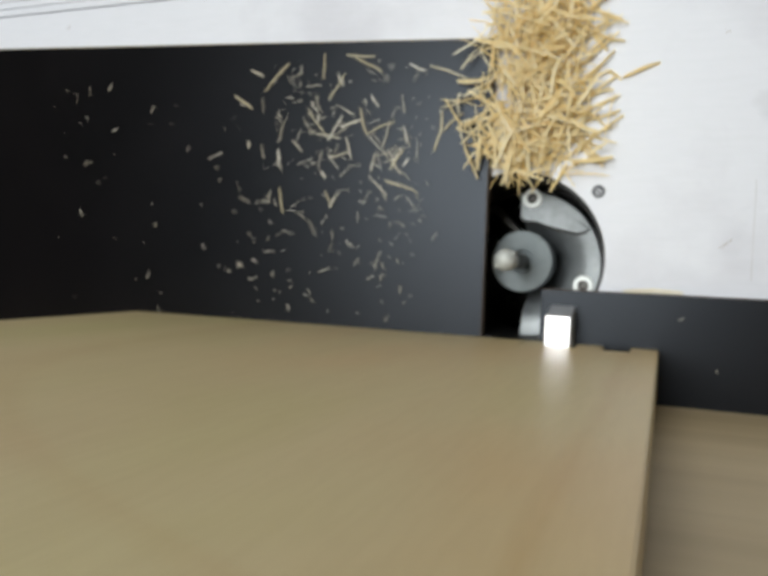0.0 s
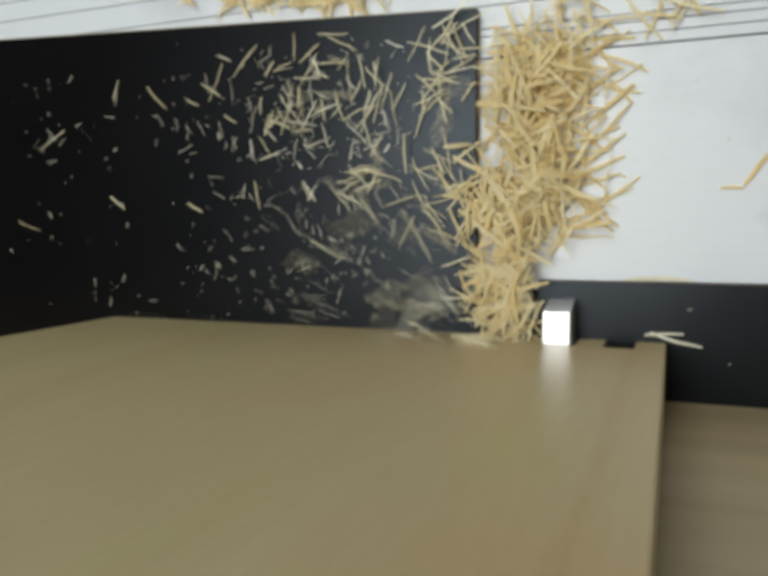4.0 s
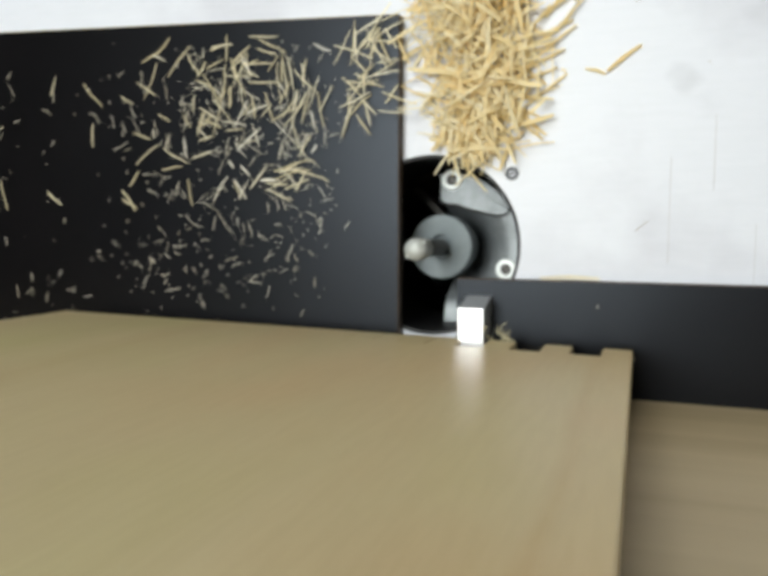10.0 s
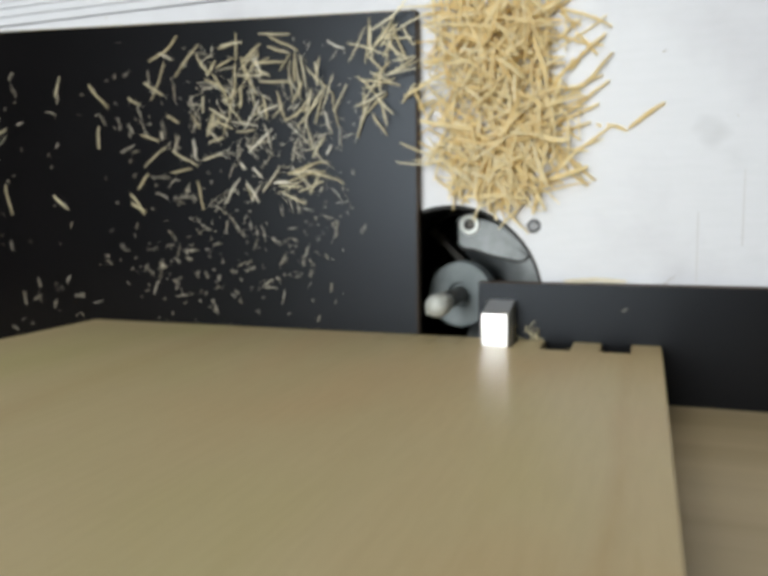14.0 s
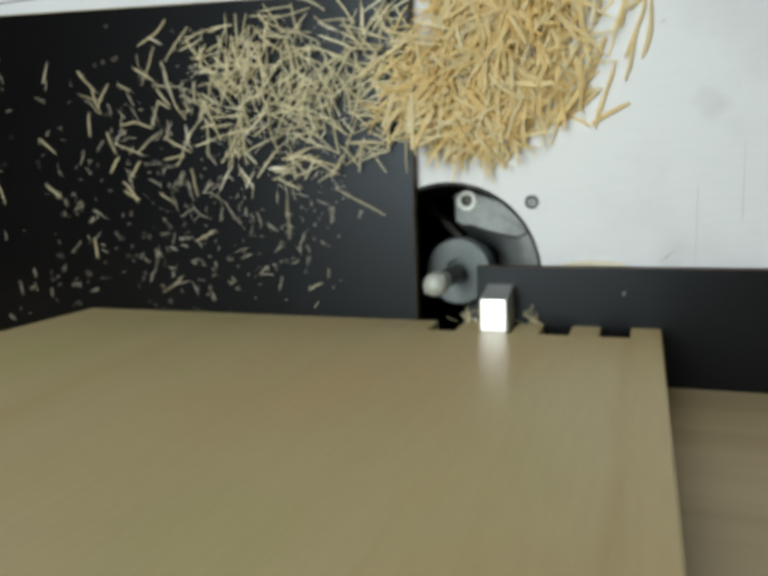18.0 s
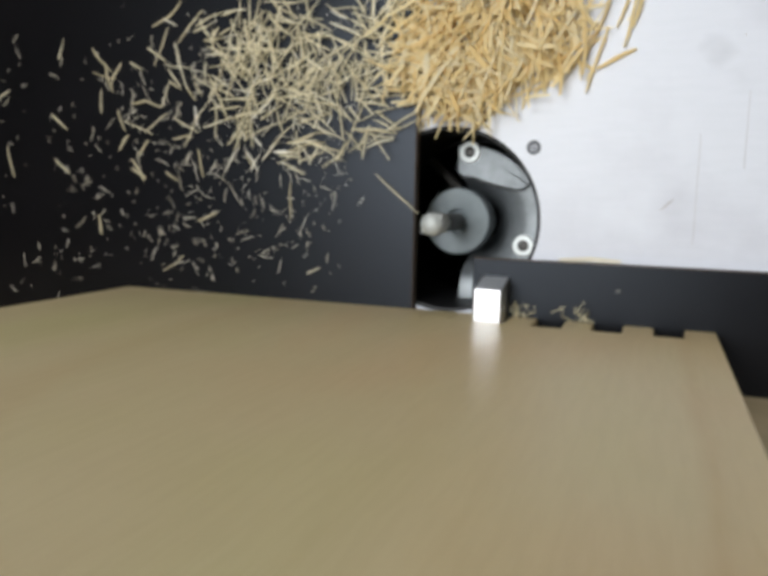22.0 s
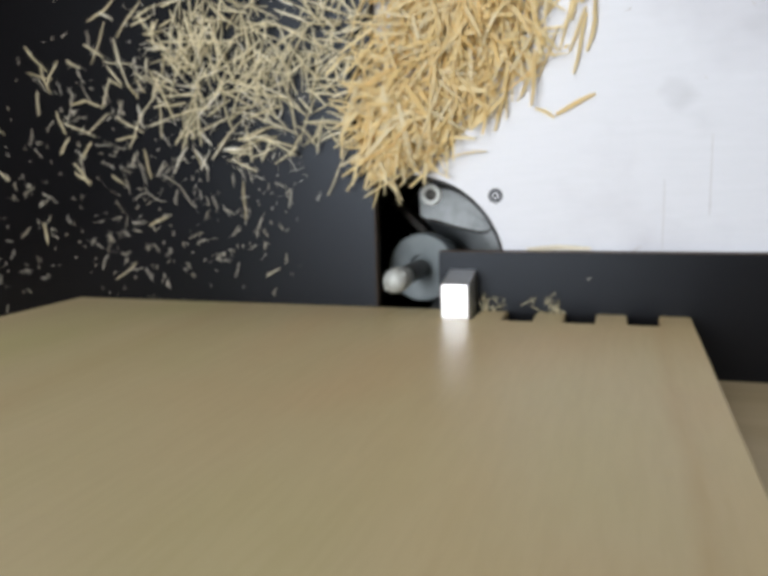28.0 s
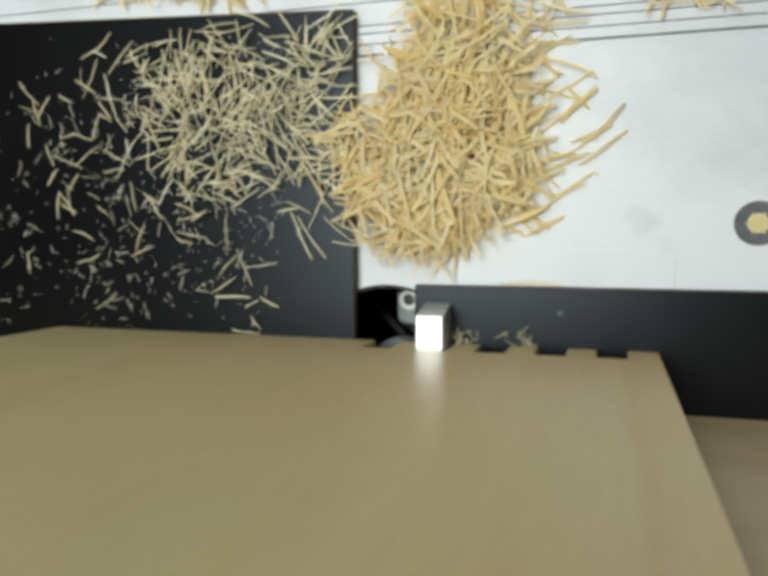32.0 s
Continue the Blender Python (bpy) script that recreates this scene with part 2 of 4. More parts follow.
M_CRUMB = shaving("brown_crumb", (0.2, 0.16, 0.12), (0.34, 0.28, 0.2), (0.5, 0.42, 0.32))
M_LOOSE = Nodes("loose_shaving", 0.6, spec=0.3)
M_LOOSE.colour(M_LOOSE.mix(0.3, M_LOOSE.ramp(M_LOOSE.add("ShaderNodeObjectInfo").outputs["Random"], (0.0, (0.54, 0.46, 0.27)), (0.5, (0.72, 0.64, 0.43)), (1.0, (0.88, 0.82, 0.62))), M_LOOSE.ramp(M_LOOSE.noise(900, 3), (0.3, (0.54, 0.45, 0.26)), (0.7, (0.84, 0.77, 0.57)))))
M_LOOSE = M_LOOSE.m
M_ROOM = speckled("matt_wall_paint", (0.3, 0.3, 0.29), (0.36, 0.36, 0.35), 4, 0.9)
M_FLOOR = speckled("grey_concrete", (0.2, 0.195, 0.185), (0.3, 0.29, 0.28), 6, 0.8)
M_LAMP = bpy.data.materials.new("lamp_diffuser")
M_LAMP.use_nodes = True
M_LAMP.node_tree.nodes["Principled BSDF"].inputs["Emission Color"].default_value = (1, 0.97, 0.93, 1)
M_LAMP.node_tree.nodes["Principled BSDF"].inputs["Emission Strength"].default_value = 3


# ---- makers ----
def part(name, bm, material, parent=None, label=""):
    me = bpy.data.meshes.new(name)
    bm.normal_update()
    bm.to_mesh(me)
    bm.free()
    me.materials.append(material)
    ob = new(name, me)
    if parent:
        ob.parent = parent
    if label:
        ob["label"] = label
    return ob


def box(x0, x1, y0, y1, z0, z1, bevel=0.0):
    bm = bmesh.new()
    bmesh.ops.create_cube(bm, size=1)
    bmesh.ops.scale(bm, vec=(x1 - x0, y1 - y0, z1 - z0), verts=bm.verts)
    bmesh.ops.translate(bm, vec=((x0 + x1) / 2, (y0 + y1) / 2, (z0 + z1) / 2), verts=bm.verts)
    if bevel:
        bmesh.ops.bevel(bm, geom=bm.edges[:], offset=bevel, segments=2, profile=0.5, affect="EDGES")
    return bm


def lathe(profile, cx, cy, n=40):
    """Turns a profile of (radius, z) round an upright axis."""
    bm = bmesh.new()
    rings = []
    for r, z in profile:
        if r < 1e-6:
            rings.append([bm.verts.new((cx, cy, z))])
        else:
            rings.append([bm.verts.new((cx + r * math.cos(2 * math.pi * i / n), cy + r * math.sin(2 * math.pi * i / n), z)) for i in range(n)])
    for a, b in zip(rings, rings[1:]):
        for i in range(n):
            j = (i + 1) % n
            if len(a) == 1 and len(b) > 1:
                bm.faces.new((a[0], b[i], b[j]))
            elif len(b) == 1 and len(a) > 1:
                bm.faces.new((a[i], b[0], a[j]))
            elif len(a) > 1:
                bm.faces.new((a[i], b[i], b[j], a[j]))
    bmesh.ops.recalc_face_normals(bm, faces=bm.faces)
    for f in bm.faces:
        f.smooth = True
    for e in bm.edges:
        if len(e.link_faces) == 2 and e.calc_face_angle() > 0.6:
            e.smooth = False
    return bm


def sector(profile, cx, cy, start, end, n=48):
    """Turns a profile of (radius, z) through a part of a circle and closes its two ends."""
    bm = bmesh.new()
    rows = []
    for i in range(n + 1):
        a = math.radians(start + (end - start) * i / n)
        rows.append([bm.verts.new((cx + r * math.cos(a), cy + r * math.sin(a), z)) for r, z in profile])
    m = len(profile)
    for a, b in zip(rows, rows[1:]):
        for i in range(m):
            bm.faces.new((a[i], b[i], b[(i + 1) % m], a[(i + 1) % m]))
    bm.faces.new(rows[0])
    bm.faces.new(rows[-1][::-1])
    bmesh.ops.recalc_face_normals(bm, faces=bm.faces)
    for f in bm.faces:
        f.smooth = True
    for e in bm.edges:
        if len(e.link_faces) == 2 and e.calc_face_angle() > 0.6:
            e.smooth = False
    return bm


def prism(outline, z0, z1):
    bm = bmesh.new()
    lo = [bm.verts.new((x, y, z0)) for x, y in outline]
    hi = [bm.verts.new((x, y, z1)) for x, y in outline]
    bm.faces.new(hi)
    bm.faces.new(lo[::-1])
    n = len(outline)
    for i in range(n):
        bm.faces.new((lo[i], lo[(i + 1) % n], hi[(i + 1) % n], hi[i]))
    bmesh.ops.recalc_face_normals(bm, faces=bm.faces)
    return bm


def holed(x0, x1, y0, y1, z0, z1, cx, cy, r, n=96):
    """A slab with a round hole right through it."""
    bm = bmesh.new()
    ring, out = [], []
    angles = sorted([2 * math.pi * i / n for i in range(n)] + [math.atan2(y - cy, x - cx) % (2 * math.pi) for x in (x0, x1) for y in (y0, y1)])
    for a in angles:
        c, s = math.cos(a), math.sin(a)
        k = min((x1 - cx) / c if c > 1e-9 else (x0 - cx) / c if c < -1e-9 else 1e9, (y1 - cy) / s if s > 1e-9 else (y0 - cy) / s if s < -1e-9 else 1e9)
        ring.append([bm.verts.new((cx + r * c, cy + r * s, z)) for z in (z1, z0)])
        out.append([bm.verts.new((cx + k * c, cy + k * s, z)) for z in (z1, z0)])
    m = len(angles)
    for i in range(m):
        j = (i + 1) % m
        bm.faces.new((ring[i][0], out[i][0], out[j][0], ring[j][0]))
        bm.faces.new((ring[i][1], ring[j][1], out[j][1], out[i][1]))
        bm.faces.new((ring[i][0], ring[j][0], ring[j][1], ring[i][1]))
        bm.faces.new((out[i][0], out[i][1], out[j][1], out[j][0]))
    return bm


def empty(name, place=(0, 0, 0)):
    ob = new(name)
    ob.empty_display_size, ob.location = 0.02, place
    return ob


# ---- the room ----
# unseen shell; its grey is tuned for bounce light and plate reflections
def room():
    x0, x1, y0, y1, z0, z1 = -2.2, 1.8, -1.8, 2.0, -0.9, 1.7
    w = 0.1
    tagged(part("floor", box(x0 - w, x1 + w, y0 - w, y1 + w, z0 - w, z0), M_FLOOR), "grey concrete workshop floor", kind="structure")
    tagged(part("ceiling", box(x0 - w, x1 + w, y0 - w, y1 + w, z1, z1 + w), M_ROOM), "plain grey ceiling, out of view", kind="structure")
    tagged(part("wall_north", box(x0, x1, y1, y1 + w, z0, z1), M_ROOM), "plain grey wall, out of view", kind="structure")
    tagged(part("wall_south", box(x0, x1, y0 - w, y0, z0, z1), M_ROOM), "plain grey wall, out of view", kind="structure")
    tagged(part("wall_east", box(x1, x1 + w, y0 - w, y1 + w, z0, z1), M_ROOM), "plain grey wall, out of view", kind="structure")
    tagged(part("wall_west", box(x0 - w, x0, y0 - w, y1 + w, z0, z1), M_ROOM), "plain grey wall, out of view", kind="structure")


room()
# the second panel is made up to go with the fill lamp
for x, y, a, c in ((-0.32, 0.3, 0.39, 0.3), (-0.35, 1.25, 0.4, 0.2)):
    lamp = tagged(empty("ceiling_light", (x, y, 1.7)), "white panel light under the ceiling, out of view", "lamp", "ceiling lights")
    part("frame", box(-a - 0.02, a + 0.02, -c - 0.02, c + 0.02, -0.05, -0.001, 0.004), M_ROOM, lamp)
    part("diffuser", box(-a, a, -c, c, -0.056, -0.051), M_LAMP, lamp)

# ---- the router table ----
HX, HY, HR = -0.0208, 0.0395, 0.0428


def router_table():
    table = tagged(empty("router_table"), "white laminate router table with a round opening", "table")
    part("table_top", holed(-0.7, 0.7, -0.5, 0.1847, -0.03, 0, HX, HY, HR), M_WHITE, table)
    # narrow strips along the front, parted by dark joints
    edges = (0.1854, 0.1902, 0.1949, 0.1984, 0.2085, 0.2195, 0.2322, 0.2428, 0.2484, 0.2566, 0.34, 0.5)
    part("sub_top", box(-0.7, 0.7, 0.186, 0.5, -0.03, -0.004), M_JOINT, table)
    for a, b in zip(edges, edges[1:]):
        part("slat", box(-0.7, 0.7, a + 0.0002, b - 0.0003, -0.0039, 0, 0.0001), M_WHITE, table)
    # black sleeve that makes the wall of the opening dark
    part("opening_liner", lathe([(HR - 0.0001, -0.0004), (HR - 0.0016, -0.0006), (HR - 0.002, -0.06), (HR + 0.004, -0.06)], HX, HY, 96), M_BLACK, table)
    for x in (-0.64, 0.64):
        for y in (-0.44, 0.44):
            part("leg", box(x - 0.03, x + 0.03, y - 0.03, y + 0.03, -0.899, -0.031, 0.003), M_PLY, table)
    part("pencil_mark", box(0.0845, 0.0849, 0.033, 0.078, 0, 0.00006), M_PENCIL, table)
    part("pencil_mark", box(0.1014, 0.1018, 0.064, 0.095, 0, 0.00006), M_PENCIL, table)
    part("pencil_mark", box(0.118, 0.1183, 0.02, 0.05, 0, 0.00006), M_PENCIL, table)
    # small countersunk screw beside the opening
    screw = part("screw", lathe([(0, -0.0002), (0.0012, -0.0002), (0.0015, 0.0003), (0.0026, 0.0004), (0.0031, 0.0001), (0.0031, -0.001)], 0.0175, 0.0726), M_RING, table)
    # flat black disc paints the dark inside of the driver recess
    part("recess", lathe([(0, 0.0004), (0.0009, 0.0004)], 0.0175, 0.0726, 6), M_BLACK, screw)
    # counterbored holes in the top
    for x, y, r in ((0.1316, 0.1095, 0.0088), (-0.2915, 0.2535, 0.0075)):
        ring = part("hole_ring", lathe([(r * 0.45, 0.0002), (r * 0.5, 0.0007), (r * 0.93, 0.0008), (r, 0.0001)], x, y), M_RING if x > 0 else M_ZINC, table)
        star = [(x + r * k * math.cos(i * math.pi / 6), y + r * k * math.sin(i * math.pi / 6)) for i, k in enumerate((0.56, 0.36) * 6)]
        # flat filling: black paints one hole's dark depth, the other's centre is brass
        part("hole", lathe([(0, 0.0003), (r * 0.46, 0.0003)], x, y, 24) if x < 0 else prism(star, 0.0002, 0.0009), M_BLACK if x < 0 else M_BRASS, ring)
    return table


def router():
    base = tagged(empty("router"), "dark router with grey base casting mounted under the table", "router")
    cx, cy, z = -0.0215, 0.0383, -0.0365
    # half-round plate, dished towards the spindle; the other half is an open dark port
    part("base_casting", sector([(0.011, z - 0.03), (0.0165, z - 0.019), (0.0205, z - 0.0092), (0.0245, z - 0.0034), (0.029, z - 0.0008), (0.0325, z), (0.0386, z), (0.0392, z - 0.0008), (0.0392, z - 0.034), (0.011, z - 0.034)], cx, cy - 0.0012, -93, 97), M_CAST, base)
    part("dust_skirt", lathe([(0.0402, z - 0.019), (0.046, z - 0.0195), (0.046, z - 0.1), (0.0, z - 0.1)], cx, cy, 72), M_BLACK, base)
    part("motor_housing", lathe([(0.0461, z - 0.025), (0.05, z - 0.027), (0.05, z - 0.2), (0, z - 0.2)], cx, cy, 48), M_BLACK, base)
    # raised pad with a curved edge; a black strip paints the dark groove along it
    seam = [(-0.0252, 0.0622), (-0.0225, 0.0608), (-0.0165, 0.0603), (-0.013, 0.0588), (-0.0075, 0.0572), (-0.001, 0.0557), (0.0045, 0.0546), (0.0078, 0.0552), (0.0105, 0.0572)]
    arc = []
    for i in range(14):
        a = math.radians(30 + i * 5.1)
        arc.append((cx + 0.0378 * math.cos(a), cy - 0.0012 + 0.0378 * math.sin(a)))
    part("raised_pad", prism(seam + arc, z + 0.0001, z + 0.0016), M_CAST, base)
    strip = [(x, y - 0.0001) for x, y in seam] + [(x, y - 0.0013) for x, y in reversed(seam)]
    part("seal", prism(strip, z + 0.0001, z + 0.001), M_BLACK, base)
    # slanted bar made up to stand for a faint brown streak across the port
    bar = box(-0.0124, 0.0124, -0.0022, 0.0022, -0.058, -0.05, 0.001)
    bmesh.ops.rotate(bar, verts=bar.verts, cent=(0, 0, 0), matrix=Matrix.Rotation(-0.763, 3, "Z"))
    bmesh.ops.translate(bar, verts=bar.verts, vec=(-0.0355, 0.0605, 0))
    part("port_rib", bar, M_SHANK, base)
    for x, y, up in ((-0.0195, 0.0724, 0.0017), (0.0088, 0.0268, 0.0002)):
        washer = part("washer", lathe([(0.0027, z + up), (0.0029, z + up + 0.0012), (0.0048, z + up + 0.0012), (0.0054, z + up)], x, y), M_ZINC, base)
        part("screw_socket", lathe([(0, z + up + 0.0001), (0.0014, z + up + 0.0001), (0.0018, z + up + 0.0006), (0.0028, z + up + 0.0003)], x, y, 24), M_SHANK, washer)
    nut = part("collet_nut", lathe([(0.0, -0.026), (0.0054, -0.0255), (0.0062, -0.0216), (0.0068, -0.0212), (0.0154, -0.0212), (0.016, -0.0217), (0.0162, -0.024), (0.0162, -0.033), (0.0105, -0.04), (0.0105, -0.09), (0, -0.09)], cx, cy, 48), M_NUT, base)
    part("shank", lathe([(0.0, -0.02), (0.0042, -0.0205), (0.0042, 0.004), (0.0036, 0.006), (0, 0.006)], cx, cy, 28), M_SHANK, nut)
    tip = part("router_bit", lathe([(0.0036, 0.004), (0.0042, 0.008), (0.005, 0.012), (0.0053, 0.0205), (0.0049, 0.0228), (0.0037, 0.0242), (0.0018, 0.0249), (0, 0.025)], cx, cy, 28), M_BIT, base)
    for k in (0, 1):
        wing = box(0.0012, 0.0058, -0.0004, 0.0012, 0.012, 0.0222, 0.0003)
        bmesh.ops.rotate(wing, verts=wing.verts, cent=(0, 0, 0), matrix=Matrix.Rotation(math.pi * k + 0.6, 3, "Z"))
        bmesh.ops.translate(wing, verts=wing.verts, vec=(cx, cy, 0))
        part("cutting_edge", wing, M_BIT, tip)
    return base


router_table()
router()

# ---- the sliding jig ----
TOP = 0.006


def jig():
    sled = tagged(empty("box_joint_sled"), "dark film-faced plywood sled with a pale plywood fence", "jig")
    left = prism([(-0.46, -0.06), (-0.0352, -0.06), (-0.0352, 0.1466), (-0.46, 0.1673)], 0.0002, TOP)
    part("left_base", left, M_DARK, sled, "dark film-faced left base plate")
    part("edge_band", prism([(-0.46, 0.1673), (-0.0352, 0.1466), (-0.0352, 0.147), (-0.46, 0.1677)], 0.0002, TOP - 0.0003), M_EDGE, sled, "bare plywood edge")
    part("slot_edge_band", box(-0.0352, -0.0347, -0.06, 0.1466, 0.0002, TOP - 0.0003), M_BROWN, sled, "dark brown plywood edge")
    part("right_base", box(-0.0062, 0.34, -0.06, 0.0249, 0.0002, TOP, 0.0002), M_DARK, sled, "dark film-faced right base plate")
    part("front_edge_band", box(-0.0062, 0.34, 0.0249, 0.0253, 0.0002, TOP - 0.0006), M_BROWN, sled, "dark brown plywood edge")
    part("fence", box(-0.46, 0.34, -0.043, -0.0252, TOP, 0.34, 0.0004), M_PLY, sled, "pale plywood fence with straight grain")
    # the key's front end is cut at a slant
    key = box(-0.0013, 0.0105, -0.0251, 0.0135, TOP, TOP + 0.0182)
    for v in key.verts:
        if v.co.y > 0 and v.co.z < TOP + 0.01:
            v.co.y += 0.0042
    bmesh.ops.bevel(key, geom=key.edges[:], offset=0.0006, segments=2, profile=0.5, affect="EDGES")
    part("indexing_key", key, M_KEY, sled, "bright aluminium key with a slanted end")
    return sled


sled = jig()

# ---- the workpiece ----
PITCH, NOTCH, THICK = 0.024, 0.0197, 0.0245
LEFT = -0.2927


def board_mesh():
    pts = [(LEFT, 0.0)]
    for k in reversed(range(5)):
        a = -PITCH * (k + 1)
        pts += [(a, 0), (a, NOTCH), (a + 0.0118, NOTCH), (a + 0.0118, 0)]
    pts += [(0, 0), (0, 0.44), (LEFT, 0.44)]
    bm = bmesh.new()
    front = [bm.verts.new((x, 0, z)) for x, z in pts]
    back = [bm.verts.new((x, -THICK, z)) for x, z in pts]
    bm.faces.new(front)
    bm.faces.new(back[::-1])
    n = len(pts)
    for i in range(n):
        bm.faces.new((front[i], back[i], back[(i + 1) % n], front[(i + 1) % n]))
    bmesh.ops.recalc_face_normals(bm, faces=bm.faces)
    return bm


board = tagged(part("notched_board", board_mesh(), M_BOARD), "pale beech board with box-joint notches, standing in the jig", "board")
soft_edge = board.modifiers.new("worn_edges", "BEVEL")
soft_edge.width, soft_edge.segments, soft_edge.limit_method = 0.0009, 2, "ANGLE"
# wood that the cutter takes away at each pass, notch by notch
WASTE = []
for k in (2, 3, 4):
    a = -PITCH * (k + 1)
    WASTE.append(part("waste_wood", box(a + 0.0001, a + 0.0117, -THICK + 0.0002, -0.0001, 0.0002, NOTCH - 0.0002), M_BOARD, board))


# ---- shavings ----
CUT_X, CUT_Y = -0.0215, 0.0383


def sliver(bm, place, yaw, pitch, length, width, thick, bend):
    """One curled shaving: a thin bowed strip of four segments."""
    turn = Matrix.Translation(place) @ Euler((random.uniform(-0.6, 0.6), pitch, yaw)).to_matrix().to_4x4()
    twist = random.gauss(0, 0.35) if length > 0.008 else 0.0
    kink = random.gauss(0, 0.05)
    rings = []
    for i in range(5):
        u = i / 4 - 0.5
        taper = 0.4 + 0.6 * math.cos(2.5 * u) if length > 0.008 else 0.25 + 0.75 * math.cos(2.6 * u)
        lift = bend * length * (0.25 - u * u)
        side = 0.4 * bend * length * math.sin(3 * u) + kink * length * abs(u)
        w, h = width * taper / 2, thick / 2
        c, s = math.cos(twist * u * 2), math.sin(twist * u * 2)
        rings.append([bm.verts.new(turn @ Vector((u * length, side + c * sy * w - s * sz * h, lift + s * sy * w + c * sz * h))) for sy, sz in ((-1, -1), (1, -1), (1, 1), (-1, 1))])
    for a, b in zip(rings, rings[1:]):
        for i in range(4):
            j = (i + 1) % 4
            bm.faces.new((a[i], b[i], b[j], a[j]))
    bm.faces.new(rings[0])
    bm.faces.new(rings[-1][::-1])


def long_one(bm, x, y, z, big=1.0, yaw=None, flat=0.25, wide=1.0):
    ln = random.triangular(0.009, 0.031, 0.02) * big
    sliver(bm, (x, y, z), random.uniform(0, math.pi) if yaw is None else yaw, random.gauss(0, flat), ln, random.uniform(0.0006, 0.0013) * wide, random.uniform(0.0002, 0.0004), random.gauss(0.02, 0.17))


def speck(bm, x, y, z, top=0.006):
    if random.random() < 0.6:
        ln, wd = random.uniform(0.0004, 0.0013), random.uniform(0.0002, 0.00036)
    else:
        ln, wd = random.uniform(0.002, 1.25 * top), random.uniform(0.00018, 0.00032)
    sliver(bm, (x, y, z), random.uniform(0, math.pi), random.gauss(0, 0.15), ln, wd, random.uniform(0.0002, 0.0003), random.gauss(0, 0.3))


def shavings_from_start():
    """The thin scatter that lies on the left base plate before the first pass."""
    bm = bmesh.new()
    clump = random.Random(8)
    centres = [(-0.11 + clump.uniform(-0.055, 0.042), 0.095 + clump.uniform(-0.05, 0.04)) for _ in range(30)]
    for _ in range(260):
        x, y = random.gauss(-0.11, 0.032), random.gauss(0.098, 0.034)
        if x < -0.062 and 0.002 < y < 0.143:
            if clump.random() < 0.55:
                cx, cy = clump.choice(centres)
                x, y = cx + clump.gauss(0, 0.0035), cy + clump.gauss(0, 0.0035)
            speck(bm, x, y, TOP + 0.0009, 0.0085)
    for _ in range(26):
        x, y = random.gauss(-0.113, 0.026), random.gauss(0.112, 0.022)
        if x < -0.06 and y < 0.143:
            long_one(bm, x, y, TOP + 0.0013, random.uniform(0.35, 0.6), flat=0.06, wide=0.75)
    for _ in range(90):
        speck(bm, random.uniform(-0.33, -0.06), random.uniform(0.0, 0.135), TOP + 0.0008, 0.0045)
    for _ in range(70):
        speck(bm, random.uniform(-0.18, -0.07), random.uniform(0.004, 0.07), TOP + 0.0008, 0.005)
    for _ in range(4):
        speck(bm, random.uniform(0.02, 0.2), random.uniform(-0.02, 0.022), TOP + 0.0008, 0.0014)
    return tagged(part("scattered_shavings", bm, M_CHIP), "pale wood slivers scattered on the dark base plate", "shavings", kind="stuff")


def swept_shavings():
    """Shavings that earlier passes left past the front of the jig, on the slats."""
    bm = bmesh.new()
    for x, y, sx, sy, count in ((-0.105, 0.2185, 0.014, 0.006, 46), (-0.15, 0.224, 0.02, 0.006, 24), (0.043, 0.196, 0.006, 0.012, 14), (0.1, 0.197, 0.012, 0.004, 12), (0.01, 0.222, 0.026, 0.012, 60)):
        for _ in range(count):
            long_one(bm, random.gauss(x, sx), y + abs(random.gauss(0, sy)) - 0.3 * sy, random.uniform(0.0012, 0.004), 0.9, flat=0.1, wide=1.3)
    return tagged(part("swept_shavings", bm, M_PILE), "loose shavings swept together on the table slats", "shavings", kind="stuff")


FIBRES = []


def tear_out():
    """Fibres torn loose at two cut edges; they stay on the board."""
    for x, count in ((-0.0545, 13), (-0.0785, 18)):
        bm = bmesh.new()
        for _ in range(count):
            sliver(bm, (x + random.gauss(0, 0.0032), random.uniform(0.0, 0.006), random.uniform(0.0005, 0.006)), random.uniform(0.2, 2.9), random.uniform(-1.0, 0.4), random.uniform(0.003, 0.011), random.uniform(0.0002, 0.0005), 0.0003, random.gauss(0.2, 0.4))
        FIBRES.append(tagged(part("torn_fibres", bm, M_NEST, board), "fine pale fibres torn loose at the cut", kind="stuff"))


def bent_shaving():
    bm = bmesh.new()
    sliver(bm, (0, 0, 0.0008), 0.45, 0, 0.017, 0.0017, 0.0004, 0.12)
    sliver(bm, (-0.0115, -0.0035, 0.0008), -0.5, 0, 0.009, 0.0013, 0.0004, 0.1)
    return tagged(part("bent_shaving", bm, M_WARM), "thin bent wood shaving lying on the white table", "wood shaving")


def crumbs():
    """Bark-brown crumbs lying about on the white top."""
    bm = bmesh.new()
    for _ in range(34):
        x, y = random.uniform(-0.34, 0.16), random.uniform(0.03, 0.2)
        if x > 0.045 or y > 0.172:
            speck(bm, x, y, 0.0004, 0.0055)
    return tagged(part("scattered_crumbs", bm, M_CRUMB), "tiny brown wood crumbs on the white table", "crumbs", kind="stuff")


scatter = shavings_from_start()
crumbs()
stray = bent_shaving()
swept_shavings()
tear_out()

